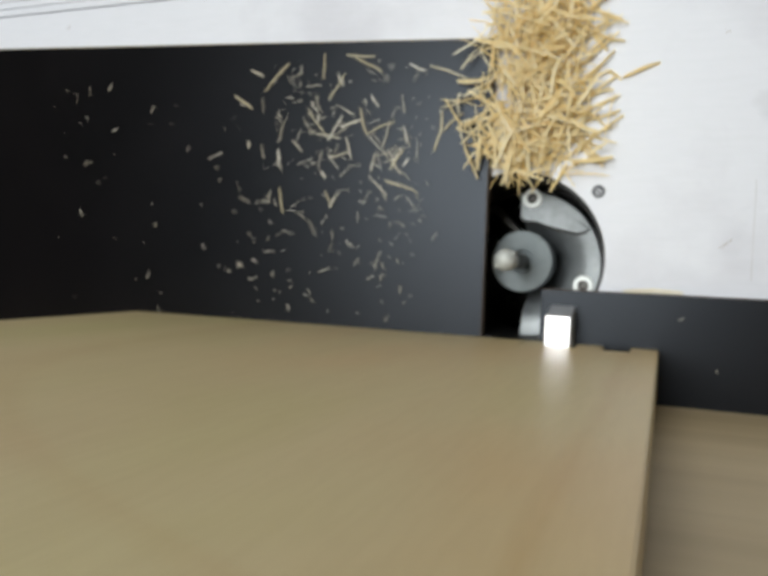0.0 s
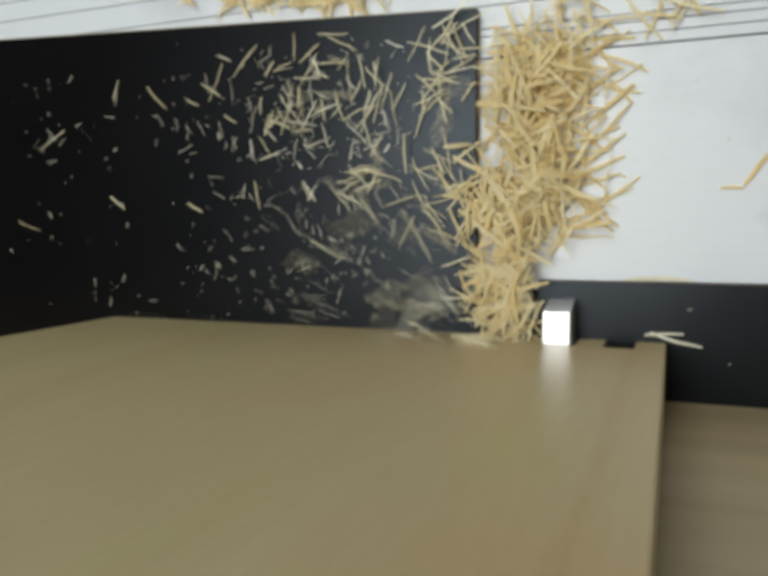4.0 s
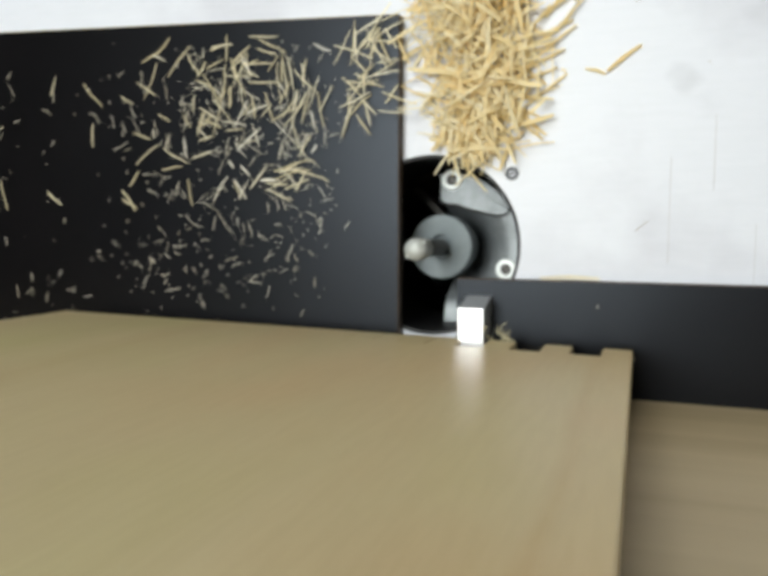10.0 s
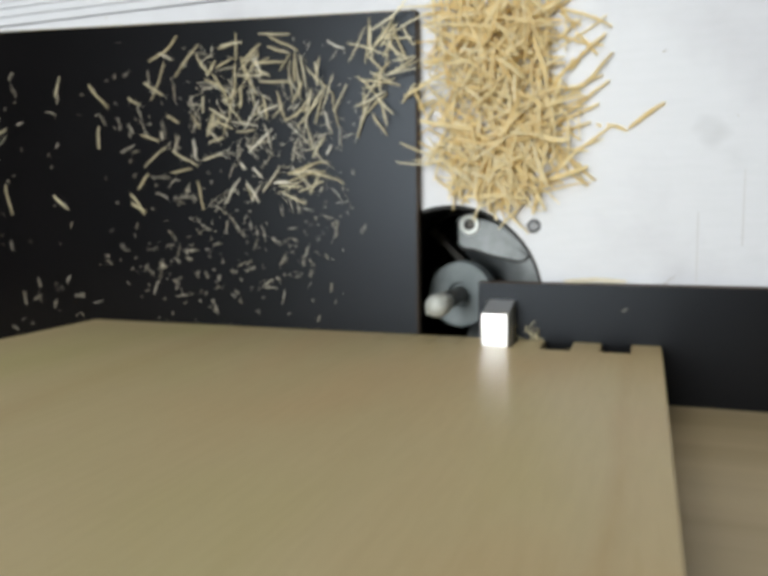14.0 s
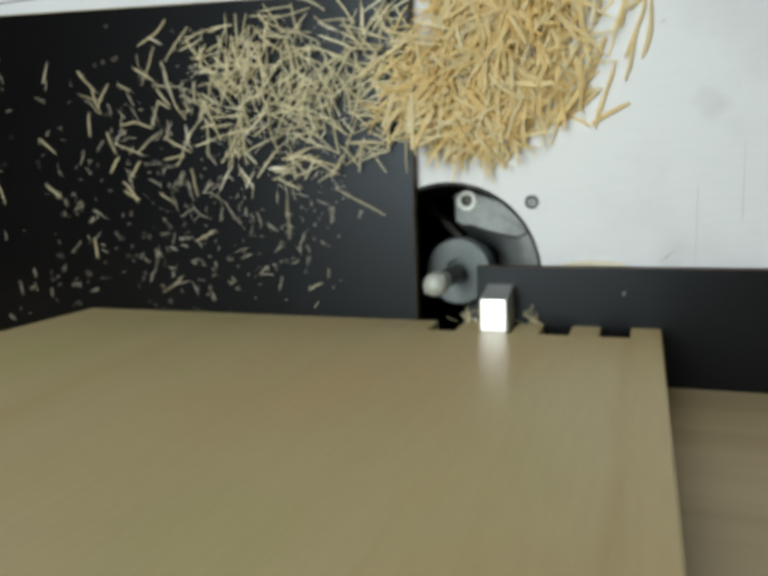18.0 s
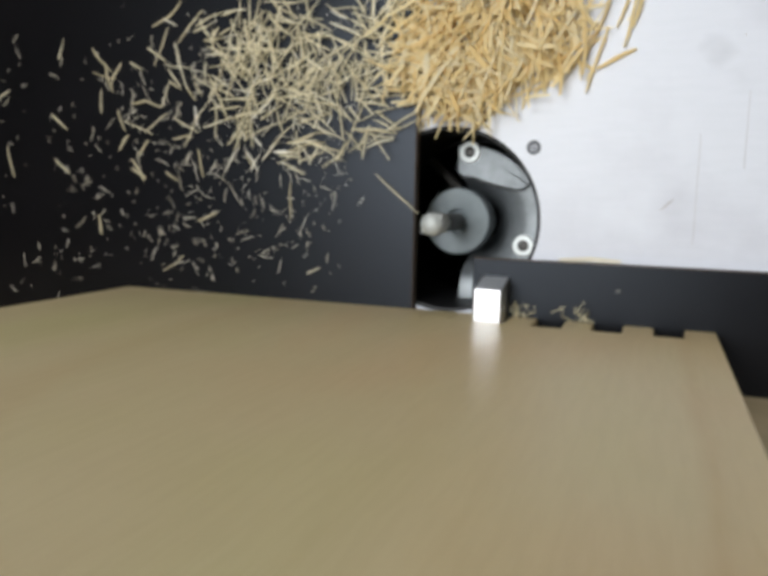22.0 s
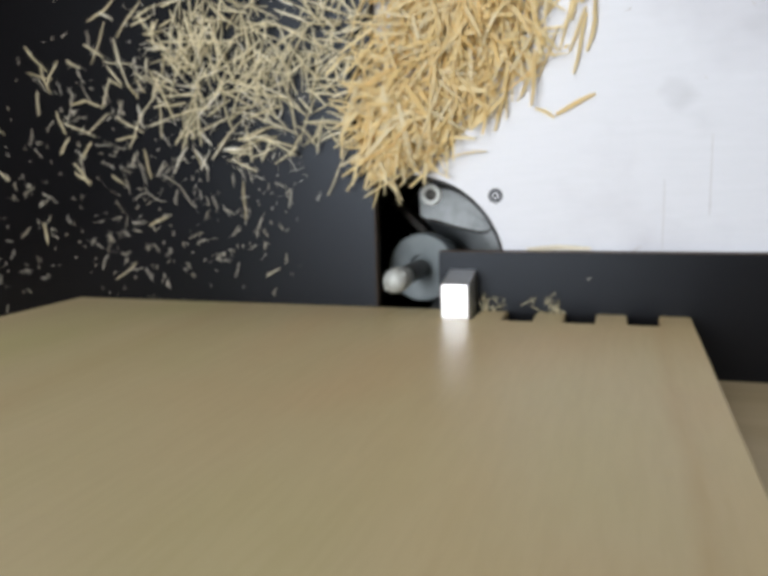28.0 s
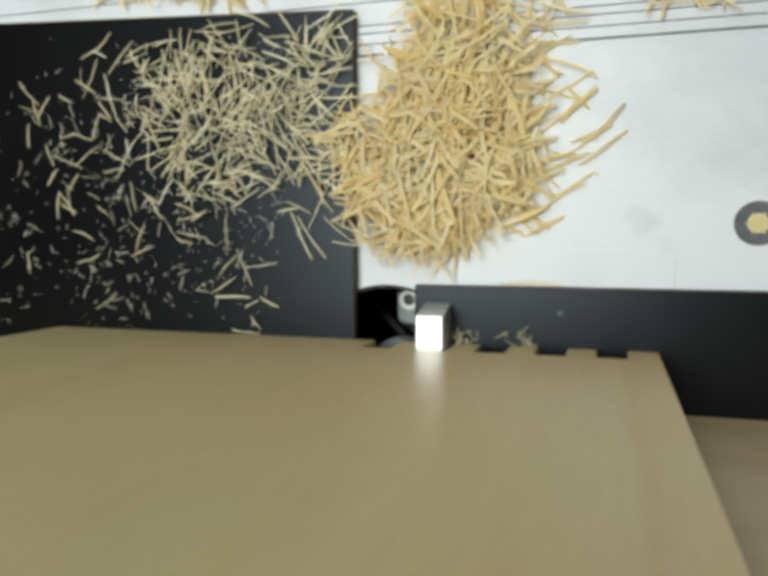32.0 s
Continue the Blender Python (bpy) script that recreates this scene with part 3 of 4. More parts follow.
# ---- the heap ----
# The heap beyond the opening is shoved and blown about at each pass. Each row: how far off (y), the near and far bounds
# across (x), from its far end to its tip; one set of rows for each time at which it has a new shape.
HEAP_AT = {}
HEAP_AT[0] = ((0.19, -0.035, 0.02), (0.163, -0.037, 0.02), (0.133, -0.045, 0.016), (0.102, -0.045, 0.02), (0.086, -0.042, 0.012), (0.073, -0.029, -0.007))
HEAP_AT[2] = ((0.21, -0.033, 0.016), (0.19, -0.035, 0.014), (0.165, -0.034, 0.015), (0.137, -0.045, 0.01), (0.115, -0.041, 0.008), (0.093, -0.026, -0.002))
HEAP_AT[4.5] = ((0.22, -0.02, 0.02), (0.187, -0.027, 0.024), (0.166, -0.038, 0.024), (0.145, -0.039, 0.019), (0.123, -0.043, 0.022), (0.098, -0.042, 0.01))
HEAP_AT[5] = ((0.2, -0.026, 0.02), (0.168, -0.028, 0.022), (0.147, -0.038, 0.023), (0.126, -0.045, 0.019), (0.104, -0.043, 0.019), (0.082, -0.032, -0.012))
HEAP_AT[6] = ((0.19, -0.032, 0.027), (0.157, -0.033, 0.027), (0.136, -0.035, 0.025), (0.113, -0.035, 0.027), (0.091, -0.03, 0.024), (0.075, -0.02, 0.008))
HEAP_AT[7.5] = ((0.19, -0.03, 0.03), (0.149, -0.032, 0.034), (0.127, -0.028, 0.031), (0.108, -0.02, 0.029), (0.092, -0.014, 0.024), (0.073, -0.016, 0.008))
HEAP_AT[13] = HEAP_AT[7.5]
HEAP_AT[14] = ((0.195, -0.025, 0.025), (0.166, -0.031, 0.03), (0.143, -0.031, 0.034), (0.121, -0.029, 0.034), (0.099, -0.025, 0.033), (0.078, -0.01, 0.018))
HEAP_AT[14.5] = ((0.198, -0.02, 0.02), (0.174, -0.023, 0.02), (0.157, -0.028, 0.025), (0.137, -0.028, 0.023), (0.117, -0.029, 0.023), (0.1, -0.006, 0.019))
HEAP_AT[16.4] = ((0.22, -0.03, 0.035), (0.184, -0.038, 0.036), (0.164, -0.052, 0.035), (0.143, -0.055, 0.035), (0.125, -0.047, 0.028), (0.1, -0.045, -0.004))
HEAP_AT[17.3] = HEAP_AT[16.4]
HEAP_AT[18] = ((0.195, -0.03, 0.045), (0.157, -0.031, 0.05), (0.138, -0.047, 0.047), (0.118, -0.052, 0.036), (0.105, -0.039, 0.028), (0.09, -0.024, 0.01))
HEAP_AT[18.5] = ((0.18, -0.035, 0.042), (0.134, -0.043, 0.043), (0.122, -0.05, 0.042), (0.108, -0.047, 0.031), (0.094, -0.045, 0.011), (0.082, -0.024, 0.001))
HEAP_AT[26.4] = HEAP_AT[18.5]
HEAP_AT[27.5] = ((0.185, -0.033, 0.046), (0.144, -0.039, 0.047), (0.123, -0.045, 0.04), (0.103, -0.049, 0.01), (0.086, -0.043, 0.005), (0.068, -0.034, -0.024))
HEAP_AT[28] = ((0.19, -0.032, 0.044), (0.15, -0.037, 0.045), (0.13, -0.044, 0.04), (0.11, -0.046, 0.012), (0.094, -0.042, 0.0), (0.076, -0.036, -0.022))
HEAP_AT[29] = ((0.2, -0.03, 0.04), (0.166, -0.03, 0.039), (0.146, -0.037, 0.041), (0.127, -0.046, 0.04), (0.107, -0.045, 0.022), (0.072, -0.033, -0.01))
HEAP_AT[30] = ((0.21, -0.03, 0.046), (0.179, -0.03, 0.046), (0.16, -0.033, 0.053), (0.14, -0.038, 0.056), (0.12, -0.038, 0.04), (0.086, -0.044, 0.02))
HEAP_AT[31] = ((0.215, -0.02, 0.045), (0.177, -0.02, 0.045), (0.157, -0.04, 0.047), (0.137, -0.039, 0.055), (0.117, -0.037, 0.042), (0.09, -0.036, 0.022))
HEAP_AT[31.5] = ((0.215, -0.015, 0.048), (0.183, -0.016, 0.048), (0.163, -0.034, 0.049), (0.142, -0.05, 0.056), (0.121, -0.038, 0.044), (0.094, -0.022, 0.018))


def in_heap(rows, u, v):
    """The place at the share u across and v of the area from the tip."""
    rows = rows[::-1]
    areas = [0.0]
    for (y0, a0, b0), (y1, a1, b1) in zip(rows, rows[1:]):
        areas.append(areas[-1] + (y1 - y0) * ((b0 - a0) + (b1 - a1)) / 2)
    w = [a / areas[-1] for a in areas]
    y, lo, hi = (float(np.interp(v, w, [r[i] for r in rows])) for i in range(3))
    tip = rows[0][0]
    return lo + 0.007 + u * (hi - lo - 0.016), y + 0.01 * max(0.0, 1 - (y - tip) / 0.025)


def heap_height(u, v, layer):
    dome = max(0.0, 1 - abs(2 * u - 1) ** 2.2) * min(1.0, 0.25 + 3 * v)
    return 0.0012 + 0.0105 * layer * dome


RIBBON = random.Random(5)


def tuft_mesh(count, spread, comb, wide, material, small=1.0):
    """A tuft: a few shavings that lie across one another."""
    bm = bmesh.new()
    for _ in range(count):
        long_one(bm, random.gauss(0, spread), random.gauss(0, spread), random.uniform(0, 0.004), random.uniform(0.75, 1.1) * small, random.gauss(0, comb), 0.16, wide * RIBBON.choice((0.65, 0.75, 0.9, 1.05, 1.5)))
    return part("shaving_tuft", bm, material)


HEAP = []


def heap(count, leave=None, sweep=None, material=None, comb=0.75, each=6, spread=0.0055, label="", low=0.0, high=1.0, wide=1.3, small=1.0):
    """Tufts of the heap: from the start, or thrown by the cutter between the two times of leave. Those with sweep first gather in the slot round the cutter."""
    for _ in range(count):
        ob = tagged(tuft_mesh(each, spread, comb, wide, material, small), label, "shavings", "tufts of the heap", "stuff")
        u, v = (random.random(), random.random() ** 1.25) if high > 0.2 else (random.uniform(0.15, 0.85), random.uniform(0.04, 0.8))
        HEAP.append((ob, u, v, random.uniform(low, high), random.uniform(-80, 80), random.uniform(*leave) if leave else None, random.uniform(*sweep) if sweep else None))


def heap_yaw(t, x, wild):
    """While the heap is blown together its shavings lie like a fan; at other times they lie anyhow."""
    fan_turn = float(np.interp(x, (-0.05, -0.02, 0.03), (12, 62, 98)))
    return fan_turn + wild * (0.3 if 16 < t < 28.4 else 1.0)


heap(52, material=M_PILE, label="airy tuft of pale golden curled shavings in the heap")
# under-layer added so that the heap's gaps show a warm glow
heap(26, material=M_WARM, comb=1.2, each=15, spread=0.007, label="fine warm-tinted shavings added to fill the heap's gaps", high=0.1, wide=0.8, small=0.75)
heap(24, (2.6, 3.9), material=M_PILE, label="golden shavings blown on to the heap")
heap(16, (2.6, 3.9), (4.9, 5.12), material=M_PILE, label="golden shavings gathered round the cutter, then blown off")
heap(46, (14.6, 15.9), material=M_WARM, comb=0.5, label="orange-gold shavings blown on to the heap", low=0.35)
heap(26, (14.6, 16.0), (17.5, 17.75), material=M_WARM, comb=0.5, label="orange-gold shavings gathered round the cutter, then blown off", low=0.4)
heap(26, (29.1, 29.8), material=M_PILE, label="pale golden shavings blown on to the heap", low=0.6)
heap(24, (29.2, 30.0), (30.75, 31.3), material=M_PILE, label="golden shavings whirled round the cutter, then blown off", low=0.5)

# loose strands along the heap's open side: how far past its bound, the share of the area from the tip, turn
STRANDS = []
for k in range(34):
    bm = bmesh.new()
    long_one(bm, 0, 0, 0.001, random.uniform(0.9, 1.25), 0.0, 0.03, 1.35)
    ob = tagged(part("wood_shaving", bm, M_PILE), "single golden shaving at the edge of the heap", "wood shaving", "loose shavings round the heap")
    STRANDS.append((ob, 1.05 + abs(random.gauss(0, 0.2)) if k < 26 else 1.25 + 0.04 * (k - 26) * random.random(), random.uniform(0.04, 0.85), random.uniform(-60, 55)))


# ---- shavings on the base plate ----
def cluster(count, spread, small, size):
    """Fine chips and short slivers that fly and land together."""
    bm = bmesh.new()
    spread *= random.choice((0.35, 0.7, 1.25))
    for _ in range(count):
        x, y = random.gauss(0, spread), random.gauss(0, spread)
        if random.random() < small:
            speck(bm, x, y, 0.001, 0.007)
        else:
            long_one(bm, x, y, random.uniform(0.0012, 0.003), size, None, 0.1)
    return tagged(part("shaving_tuft", bm, M_CHIP), "fine pale chips thrown from the cutter", "shavings", "chips thrown by the cutter", "stuff")


# each flight: what flies, when it leaves the cutter, and its resting place on the jig (x, y, z, turn)
FLIGHTS = []
# what is later blown from the plate on to the heap: the same, and when it goes
LEAVERS = []


def throw_chips(count, start, end, pick, each, spread, small):
    for _ in range(count):
        x, y = pick()
        FLIGHTS.append((cluster(each, spread, small, 0.6), random.uniform(start, end), x, y, TOP, random.uniform(-90, 90)))


def throw_nest(count, start, end, pick, each, spread):
    """Small nests of long shavings that lie across one another on the plate."""
    for _ in range(count):
        x, y = pick()
        bm = bmesh.new()
        for _ in range(each):
            long_one(bm, random.gauss(0, spread), random.gauss(0, spread), random.uniform(0.0005, 0.0035), random.uniform(0.6, 1.0), None, 0.08, 0.72)
        ob = tagged(part("shaving_tuft", bm, M_NEST), "nest of thin pale shavings on the dark base plate", "shavings", "nests of shavings on the base plate", "stuff")
        FLIGHTS.append((ob, random.uniform(start, end), x, y, TOP + random.uniform(0.001, 0.004), random.uniform(-90, 90)))


def single_meshes(count, size, wide):
    """Meshes of single long shavings, shared by the loose ones on the jig."""
    made = []
    for _ in range(count):
        bm = bmesh.new()
        ln = random.uniform(0.85, 1.0) * size
        sliver(bm, (0, 0, 0), 0.0, 0.0, ln, random.uniform(0.00045, 0.0009) * wide, random.uniform(0.0002, 0.0004), random.gauss(0.02, 0.2))
        me = bpy.data.meshes.new("wood_shaving")
        bm.to_mesh(me)
        bm.free()
        me.materials.append(M_LOOSE)
        made.append(me)
    return made


SINGLES = {mm: single_meshes(9, mm / 1000, 1.0) for mm in (9, 12, 15, 18, 21, 25, 30)}


def loose(x, y, turn, mm, leave=None, level=None):
    """One shaving on the left base plate, there from the start or thrown by the cutter."""
    size = min(SINGLES, key=lambda s: abs(s - mm))
    ob = tagged(new("wood_shaving", random.choice(SINGLES[size])), "thin curled pale wood shaving on the dark base plate", "wood shaving", "loose shavings on the base plate")
    FLIGHTS.append((ob, leave, x, y, TOP + (random.uniform(0.001, 0.006) if level is None else level), turn))
    return FLIGHTS[-1]


def throw_singles(count, start, end, pick, lengths, turn=0, stray_turn=90):
    for _ in range(count):
        x, y = pick()
        loose(x, y, turn + random.uniform(-stray_turn, stray_turn), random.choice(lengths), random.uniform(start, end))


def within(x0, x1, y0, y1):
    return lambda: (random.uniform(x0, x1), random.uniform(y0, y1))


def around(x, y, sx, sy):
    def pick():
        while True:
            a, b = random.gauss(x, sx), random.gauss(y, sy)
            if a < -0.046 and 0.004 < b < 0.14 and not (a > -0.074 and b < 0.075):
                return a, b
    return pick


# shavings that stand out on the plate: place, turn, length in millimetres
FIRST = [(-0.155, 0.134, 49, 23), (-0.126, 0.138, -88, 16), (-0.118, 0.127, 63, 19), (-0.101, 0.137, -37, 18), (-0.129, 0.108, -62, 23), (-0.103, 0.108, -63, 14), (-0.093, 0.105, 17, 17), (-0.079, 0.073, -43, 23),
         (-0.083, 0.088, 45, 13), (-0.15, 0.066, -69, 15), (-0.121, 0.068, -75, 10), (-0.175, 0.121, -36, 15), (-0.105, 0.142, 1, 19), (-0.051, 0.116, -17, 20), (-0.06, 0.102, 89, 21), (-0.054, 0.107, 41, 16)]
SECOND = [(-0.167, 0.139, 41, 21), (-0.171, 0.124, 63, 22), (-0.096, 0.12, -90, 19), (-0.092, 0.12, -89, 18), (-0.082, 0.119, -53, 19), (-0.074, 0.105, -83, 18), (-0.088, 0.078, -6, 22), (-0.092, 0.075, -2, 30),
          (-0.097, 0.07, 12, 18), (-0.096, 0.064, -35, 11), (-0.085, 0.071, 75, 11), (-0.158, 0.085, -40, 17), (-0.175, 0.086, 28, 18), (-0.21, 0.119, -59, 18), (-0.21, 0.098, 80, 12), (-0.283, 0.101, 31, 20),
          (-0.275, 0.066, 89, 18), (-0.238, 0.064, -47, 13), (-0.304, 0.053, -31, 17), (-0.187, 0.063, -54, 15), (-0.236, 0.126, 70, 11), (-0.06, 0.101, 61, 18), (-0.052, 0.097, -68, 12)]
THIRD = [(-0.143, 0.137, 14, 18), (-0.074, 0.135, -39, 15), (-0.075, 0.068, 27, 14), (-0.152, 0.086, 39, 29), (-0.169, 0.1, 63, 16), (-0.145, 0.039, 12, 12), (-0.205, 0.109, -79, 15),
         (-0.208, 0.111, -8, 17), (-0.201, 0.112, 72, 14), (-0.213, 0.033, -82, 13), (-0.166, 0.014, 39, 17), (-0.187, 0.084, -31, 20), (-0.239, 0.088, -42, 16), (-0.081, 0.082, -29, 25), (-0.085, 0.015, 18, 9)]
FOURTH = [(-0.06, 0.047, -63, 26), (-0.055, 0.046, -52, 27), (-0.042, 0.05, -43, 19), (-0.089, 0.032, -77, 21), (-0.098, 0.033, 60, 16), (-0.095, 0.018, -6, 23), (-0.076, 0.016, -38, 11), (-0.089, 0.001, -12, 14),
          (-0.083, 0.006, -69, 10), (-0.08, 0.033, 4, 18), (-0.066, 0.059, 11, 11), (-0.116, 0.047, -4, 19), (-0.059, 0.078, 82, 18), (-0.05, 0.069, -83, 18)]
for row in FIRST:
    loose(*row, None, 0.0012)
for passed, start, end in ((SECOND, 2.8, 3.9), (THIRD, 14.6, 16.0), (FOURTH, 29.2, 29.75)):
    for row in passed:
        loose(*row, random.uniform(start, end), 0.002)
# one that slides to the slot's edge when the jig is back: time, place, turn
LONE = loose(-0.06, 0.055, -31, 30, 15.4, 0.002)
LONE_AT = ((18.1, -0.06, 0.055, -31), (18.45, -0.044, 0.048, -24), (20, -0.044, 0.048, -24), (21, -0.043, 0.053, -43), (24.2, -0.043, 0.053, -43), (24.8, -0.039, 0.0555, -64), (25.0, -0.039, 0.0555, -66), (25.1, -0.0335, 0.0541, -143), (26.4, -0.0335, 0.0541, -143), (27.2, -0.05, 0.062, -120), (32, -0.05, 0.062, -120))
for _ in range(12):
    loose(-0.036 - abs(random.gauss(0, 0.01)), random.uniform(0.1, 0.146), random.gauss(0, 50), random.choice((12, 15, 18, 21)), None)
for _ in range(9):
    loose(random.uniform(-0.062, -0.038), random.uniform(0.118, 0.142), random.gauss(82, 16), random.choice((15, 18, 21)), random.uniform(2.9, 3.9))
# first pass
throw_chips(20, 2.6, 3.9, around(-0.125, 0.085, 0.036, 0.032), 9, 0.011, 0.96)
throw_chips(11, 2.6, 3.9, within(-0.2, -0.068, 0.002, 0.055), 8, 0.012, 1.0)
throw_chips(9, 2.6, 3.9, within(-0.31, -0.15, 0.055, 0.14), 4, 0.016, 0.93)
throw_chips(6, 2.6, 3.9, within(-0.31, -0.18, 0.0, 0.06), 5, 0.015, 1.0)
throw_singles(20, 2.8, 3.9, around(-0.126, 0.127, 0.011, 0.008), (9, 12, 15, 18))
throw_singles(14, 2.8, 3.9, around(-0.092, 0.112, 0.011, 0.009), (12, 15, 18), 75, 45)
throw_singles(12, 2.8, 3.9, around(-0.132, 0.105, 0.014, 0.007), (9, 12))
throw_singles(6, 2.8, 3.9, around(-0.094, 0.074, 0.006, 0.004), (12, 15), 5, 30)
throw_singles(9, 2.8, 3.9, within(-0.06, -0.037, 0.098, 0.135), (12, 15, 18, 21), 0, 60)
throw_singles(10, 2.8, 3.9, within(-0.19, -0.13, 0.06, 0.135), (9, 12))
for _ in range(24):
    flight = loose(random.uniform(-0.07, -0.042), random.uniform(0.045, 0.085), random.gauss(-70, 30) if random.random() < 0.65 else random.gauss(15, 25), random.choice((15, 18, 21, 25)), random.uniform(2.9, 3.9))
    LEAVERS.append((flight, random.uniform(5.05, 5.4)))
# second pass
throw_nest(36, 14.6, 16.0, around(-0.098, 0.106, 0.025, 0.019), 3, 0.006)
throw_singles(26, 14.6, 16.0, around(-0.098, 0.104, 0.027, 0.022), (12, 15, 18, 21, 25))
throw_nest(9, 14.6, 16.0, around(-0.072, 0.1, 0.013, 0.02), 3, 0.005)
throw_singles(9, 14.6, 16.0, around(-0.072, 0.1, 0.014, 0.022), (18, 21, 25), -20, 60)
throw_nest(8, 14.6, 16.0, around(-0.06, 0.105, 0.008, 0.02), 3, 0.005)
throw_singles(16, 14.6, 16.0, around(-0.13, 0.125, 0.012, 0.012), (12, 15, 18))
throw_singles(16, 14.6, 16.0, within(-0.056, -0.038, 0.075, 0.14), (15, 18, 21, 25), 15, 45)
throw_singles(6, 14.6, 16.0, within(-0.22, -0.14, 0.05, 0.13), (9, 12))
throw_chips(6, 14.6, 16.0, around(-0.13, 0.06, 0.04, 0.022), 8, 0.012, 1.0)
throw_chips(11, 14.6, 16.0, within(-0.26, -0.12, 0.0, 0.1), 7, 0.016, 1.0)
# third pass
throw_nest(7, 29.15, 29.9, around(-0.1, 0.075, 0.02, 0.018), 3, 0.007)
throw_singles(12, 29.15, 29.9, around(-0.104, 0.066, 0.022, 0.022), (12, 15, 18, 21))
throw_singles(16, 29.15, 29.9, within(-0.07, -0.04, 0.06, 0.115), (15, 18, 21, 25), -40, 50)
throw_singles(5, 29.15, 29.9, within(-0.2, -0.12, 0.03, 0.1), (9, 12, 15))
throw_chips(3, 29.15, 29.9, within(-0.2, -0.08, 0.0, 0.06), 8, 0.014, 1.0)

# two crossed slivers that lie on the right base plate until the board is lifted
vee = bmesh.new()
sliver(vee, (0, 0, 0.001), 0.02, 0, 0.0155, 0.0011, 0.0006, 0.05)
sliver(vee, (0.0045, -0.003, 0.001), -0.32, 0, 0.021, 0.0012, 0.0006, 0.08)
vee = tagged(part("crossed_slivers", vee, M_CHIP), "two crossed pale slivers on the dark base plate", "shavings")
rim_sliver = bmesh.new()
sliver(rim_sliver, (0, 0, 0), 0, 0, 0.026, 0.002, 0.0008, 0.02)
rim_sliver = tagged(part("long_sliver", rim_sliver, M_CHIP), "long flat sliver pushed along by the jig's edge", "shavings")


# ---- what moves ----
LIFT = [
    # seconds, x of the board's end, y, height over the base plate, lean, turn
    (0, 0.048, 0, 0, 0, 0), (8.8, 0.048, 0, 0, 0, 0), (8.9, 0.049, -0.001, 0.024, 0, -1), (9.0, 0.0765, -0.0034, 0.05, -2.6, -1.9),
    (9.25, 0.077, -0.003, 0.046, 0, -1.6), (9.5, 0.0765, -0.002, 0.037, 0.5, -1.2), (10, 0.0722, -0.0016, 0.0124, 0.5, -0.9), (10.5, 0.0712, -0.0012, 0.0068, 0.8, -0.9),
    (10.65, 0.0715, 0, 0.001, 0.4, 0), (11, 0.072, 0, 0, 0, 0), (19.7, 0.072, 0, 0, 0, 0), (19.85, 0.073, -0.001, 0.014, -0.3, -0.8), (20.0, 0.074, -0.0015, 0.024, -0.4, -1.3),
    (20.2, 0.1, -0.002, 0.03, -0.8, -1.3), (20.5, 0.1005, -0.0018, 0.0245, -0.8, -1.2), (21, 0.0952, -0.0016, 0.019, 0, -1), (21.3, 0.096, -0.0005, 0.006, 0, -0.4),
    (21.5, 0.096, 0, 0.001, -0.5, 0), (22, 0.096, 0, 0, 0, 0), (32, 0.096, 0, 0, 0, 0),
]


def heap_rows(u, v, layer, wild, start):
    rows = []
    for t, shape in HEAP_AT.items():
        if t < start:
            continue
        x, y = in_heap(shape, u, v)
        z = heap_height(min(max(u, 0.0), 1.0), v, layer)
        if x < -0.024:
            z = max(z, TOP + 0.003)
        rows.append((t, pose(x, y, z, 0, 0, heap_yaw(t, x, wild))))
    return rows


def from_cutter(leave):
    """Below the table until the cutter throws it out."""
    return [(0, pose(CUT_X, CUT_Y, -0.13)), (leave - 0.1, pose(CUT_X, CUT_Y, -0.13)), (leave, pose(CUT_X, CUT_Y, -0.06)), (leave + 0.1, pose(CUT_X, CUT_Y + 0.01, 0.02, 0, 0, 20))]


def move_heap():
    for ob, u, v, layer, wild, leave, sweep in HEAP:
        if leave is None:
            rows = heap_rows(u, v, layer, wild, 0)
        elif sweep is None:
            rest = heap_rows(u, v, layer, wild, leave + 0.35)
            rows = from_cutter(leave) + rest
        else:
            px, py, turn = CUT_X + random.uniform(-0.008, 0.008), random.uniform(0.062 if leave < 20 else 0.074, 0.1), random.uniform(-60, 60)
            rows = from_cutter(leave) + [(leave + 0.4, pose(px, py, random.uniform(0.009, 0.016), 0, 0, turn))]
            t = leave + 0.5
            while 29 < t < sweep - 0.05:
                # whirled round by the running cutter
                rows.append((t, pose(CUT_X + random.uniform(-0.009, 0.01), random.uniform(0.068, 0.094), random.uniform(0.01, 0.02), 0, 0, turn + random.uniform(-70, 70))))
                t += 0.1
            rows.append((sweep, pose(px, py, 0.012, 0, 0, turn)))
            rows += heap_rows(u, v * 0.75, layer, wild, sweep + 0.15)
        if rows[-1][0] < 32:
            rows.append((32, rows[-1][1]))
        walk(ob, rows)
    for ob, u, v, turn in STRANDS:
        rows = []
        for t, shape in HEAP_AT.items():
            x, y = in_heap(shape, 1 + (u - 1) * min(1.0, 0.4 + 0.13 * t), v)
            rows.append((t, pose(x, y, 0.0005, 0, 0, 60 + 0.4 * turn if 16 < t < 28.4 else turn)))
        walk(ob, rows + [(32, rows[-1][1])])


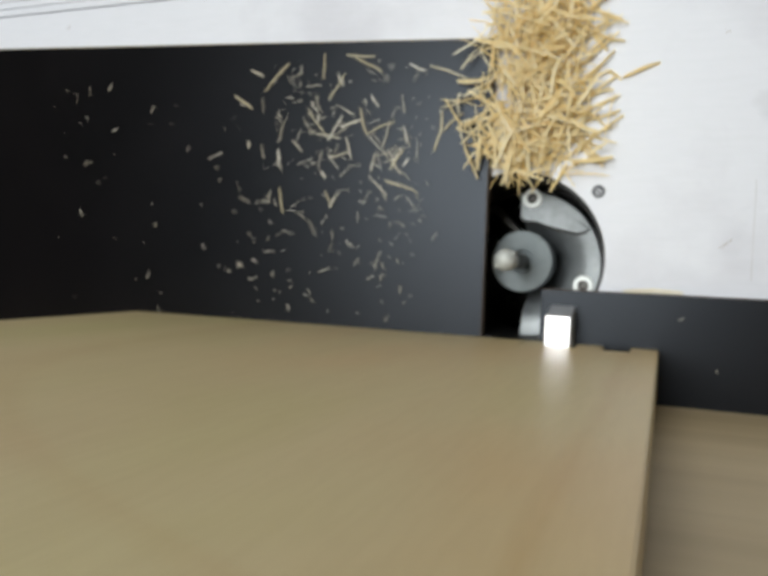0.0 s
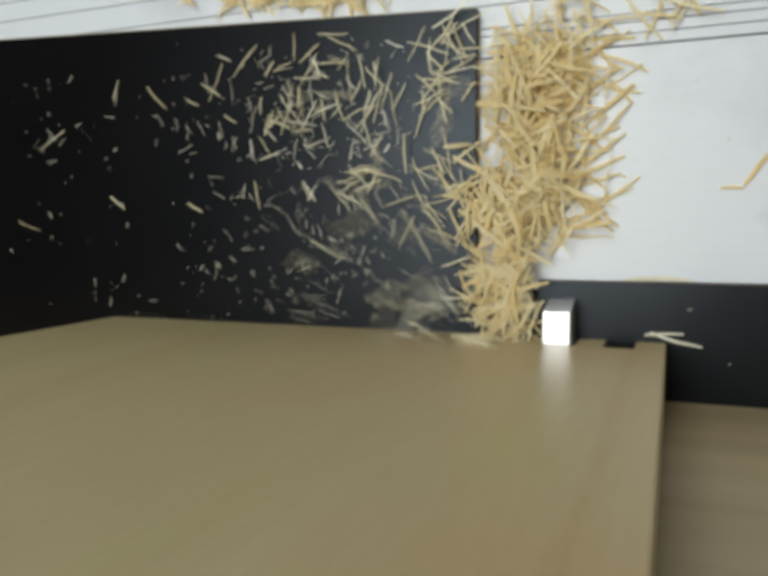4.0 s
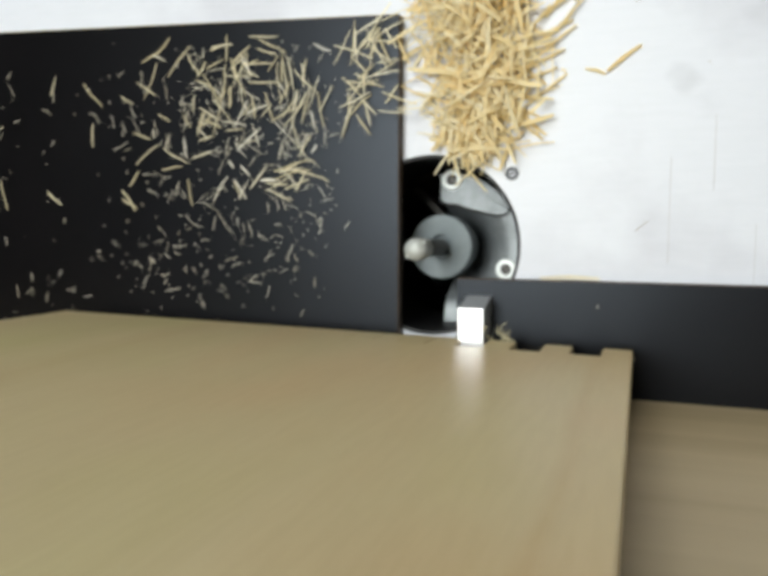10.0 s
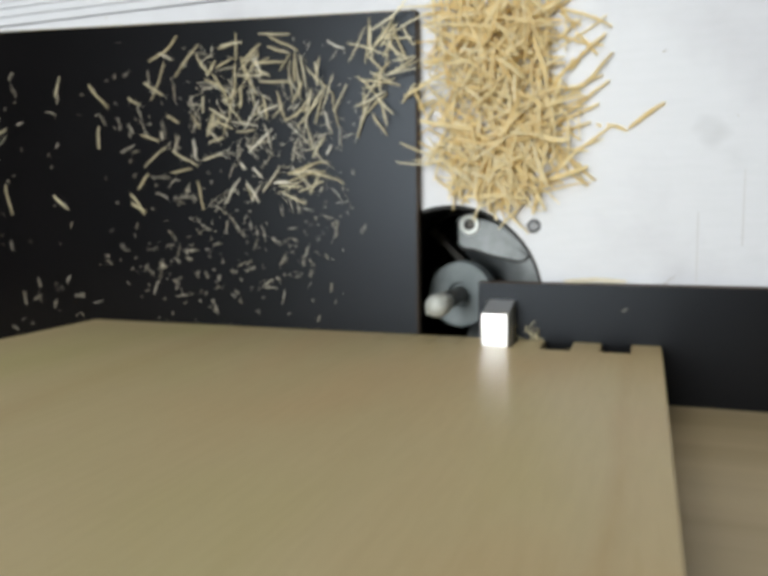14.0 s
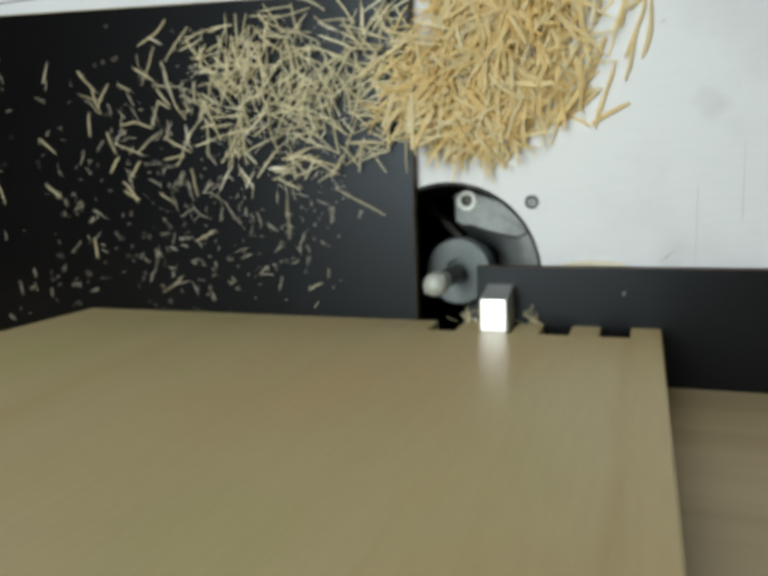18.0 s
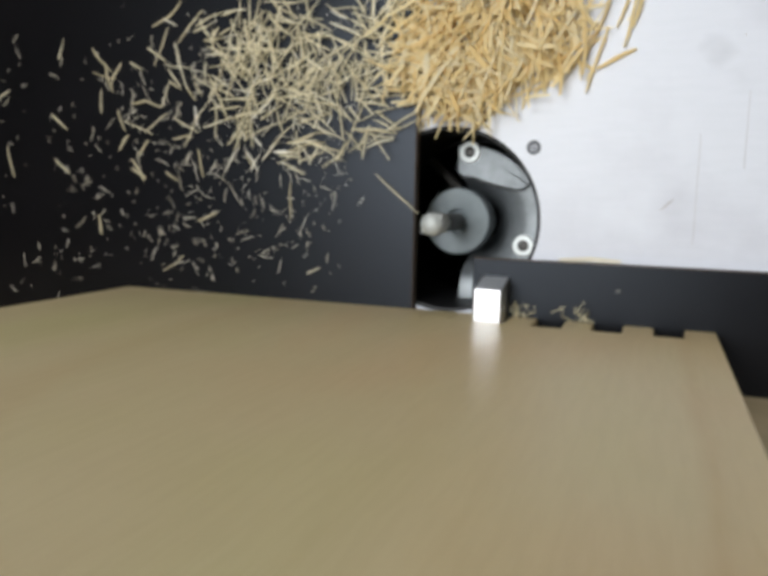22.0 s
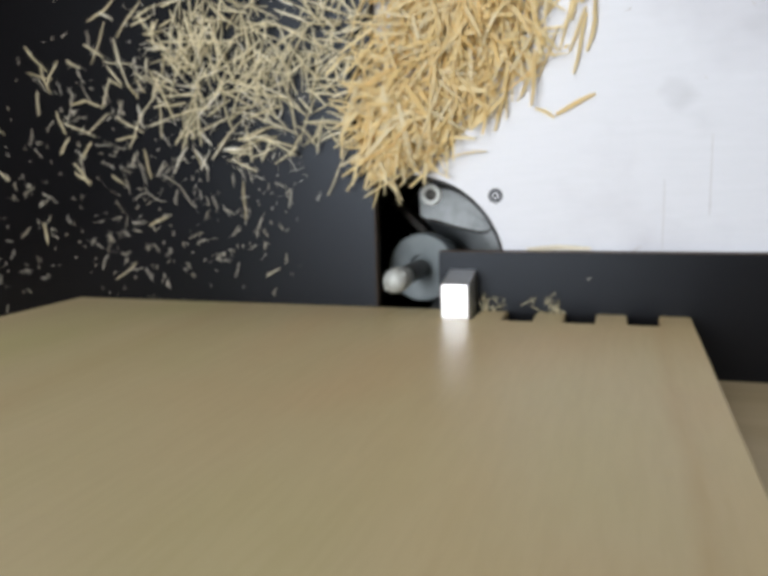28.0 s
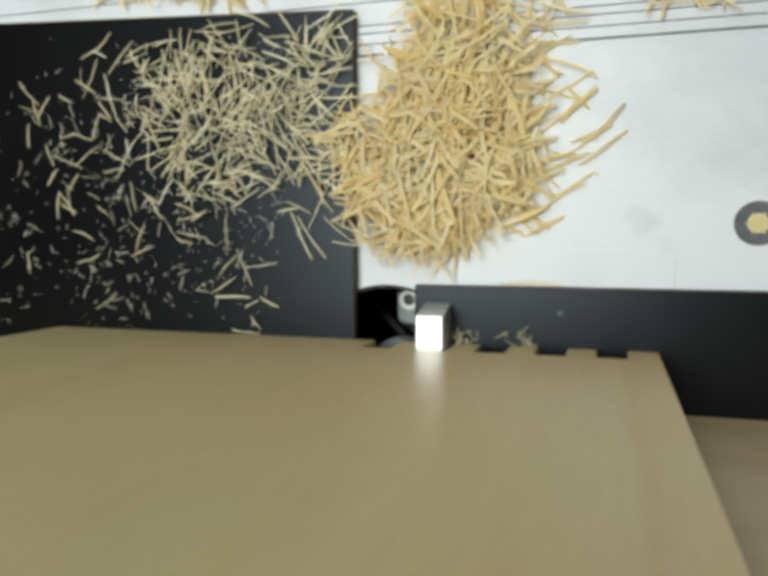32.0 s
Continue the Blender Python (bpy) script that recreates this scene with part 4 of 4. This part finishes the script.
def move_loose():
    gone = {id(flight): t for flight, t in LEAVERS}
    for flight in FLIGHTS:
        ob, leave, x, y, z, turn = flight
        rows = []
        rest = 0.0
        if leave is not None:
            rest = leave + 0.5
            rows = from_cutter(leave) + [(rest - 0.15, pose((x + CUT_X) / 2, (y + pushed(rest) + CUT_Y) / 2 + 0.01, 0.05, 20, 10, turn))]
            rows.append((rest, pose(x, y + pushed(rest), z, 0, 0, turn)))
        end = 18.0 if flight is LONE else gone.get(id(flight), 40.0)
        rows += [(t, pose(x, y + p, z, 0, 0, turn)) for t, p in PUSH if rest + 0.05 < t < end - 0.05 or t == rest == 0.0]
        if flight is LONE:
            when = sorted({t for t, _ in PUSH if t > 17.6} | {q[0] for q in LONE_AT})
            spots = [[float(np.interp(t, [q[0] for q in LONE_AT], [q[i] for q in LONE_AT])) for i in (1, 2, 3)] for t in when]
            rows += [(t, pose(a, b + pushed(t), z, 0, 0, c)) for t, (a, b, c) in zip(when, spots)]
        elif end < 33:
            tx, ty = -0.03 + random.uniform(-0.006, 0.03), random.uniform(0.095, 0.15)
            rows += [(end, pose(x, y + pushed(end), z, 0, 0, turn)), (end + 0.12, pose((x + tx) / 2, (y + ty) / 2 + 0.01, 0.03, 0, 0, turn + 30)), (end + 0.25, pose(tx, ty, 0.012, 0, 0, turn + 50))]
            rows.append((32, rows[-1][1]))
        walk(ob, rows)


def motions():
    times = sorted({t for t, _ in PUSH} | {r[0] for r in LIFT})
    walk(sled, [(t, pose(0, y, 0)) for t, y in PUSH])
    walk(scatter, [(t, pose(0, y, 0)) for t, y in PUSH])
    # blown a little further at each pass
    stray_rows = [(0, 0.034, 0.129, -10), (1, 0.034, 0.129, -10), (2.4, 0.037, 0.131, 0), (3.2, 0.06, 0.13, 30), (4.4, 0.084, 0.133, 20), (6.2, 0.084, 0.133, 20), (9, 0.0645, 0.1205, 5), (13.5, 0.0645, 0.1205, 5), (14.5, 0.061, 0.1145, 0), (16.8, 0.05, 0.109, -5), (32, 0.05, 0.109, -5)]
    walk(stray, [(t, pose(x, y, 0, 0, 0, a)) for t, x, y, a in stray_rows])
    rows = []
    for t in times:
        x, y, z, lean, turn = (float(np.interp(t, [r[0] for r in LIFT], [r[i] for r in LIFT])) for i in range(1, 6))
        rows.append((t, pose(x, y + pushed(t), z + TOP, 0, lean, turn)))
    walk(board, rows)
    for waste, t in zip(WASTE, (3.0, 15.0, 29.5)):
        walk(waste, [(0, pose(0, 0, 0)), (t, pose(0, 0, 0)), (t + 0.25, pose(0, 0.012, -0.03)), (t + 0.4, pose(0, 0.012, -0.11)), (32, pose(0, 0.012, -0.11))])
    for fibres, t in zip(FIBRES, (3.2, 15.2)):
        walk(fibres, [(0, pose(0, -0.013, 0.002)), (t, pose(0, -0.013, 0.002)), (t + 0.3, pose(0, 0, 0)), (32, pose(0, 0, 0))])
    walk(rim_sliver, [(t, pose(0.044, y + 0.0268, 0.0009)) for t, y in PUSH])
    walk(vee, [(t, pose(-0.02, pushed(t) + 0.01, -0.1)) for t in (0, 3.0)] + [(3.5, pose(0.03, pushed(3.5) + 0.01, 0.04)), (3.9, pose(0.047, pushed(3.9) + 0.005, TOP))]
         + [(t, pose(0.047, y + 0.005, TOP)) for t, y in PUSH if 4.4 < t < 8.8] + [(8.85, pose(0.047, pushed(8.85) + 0.005, TOP)), (9.0, pose(0.13, pushed(9) + 0.002, 0.02)), (9.2, pose(0.2, pushed(9.2), TOP, 0, 0, 70))]
         + [(t, pose(0.2, y, TOP, 0, 0, 70)) for t, y in PUSH if t > 9.4])
    move_heap()
    move_loose()


motions()
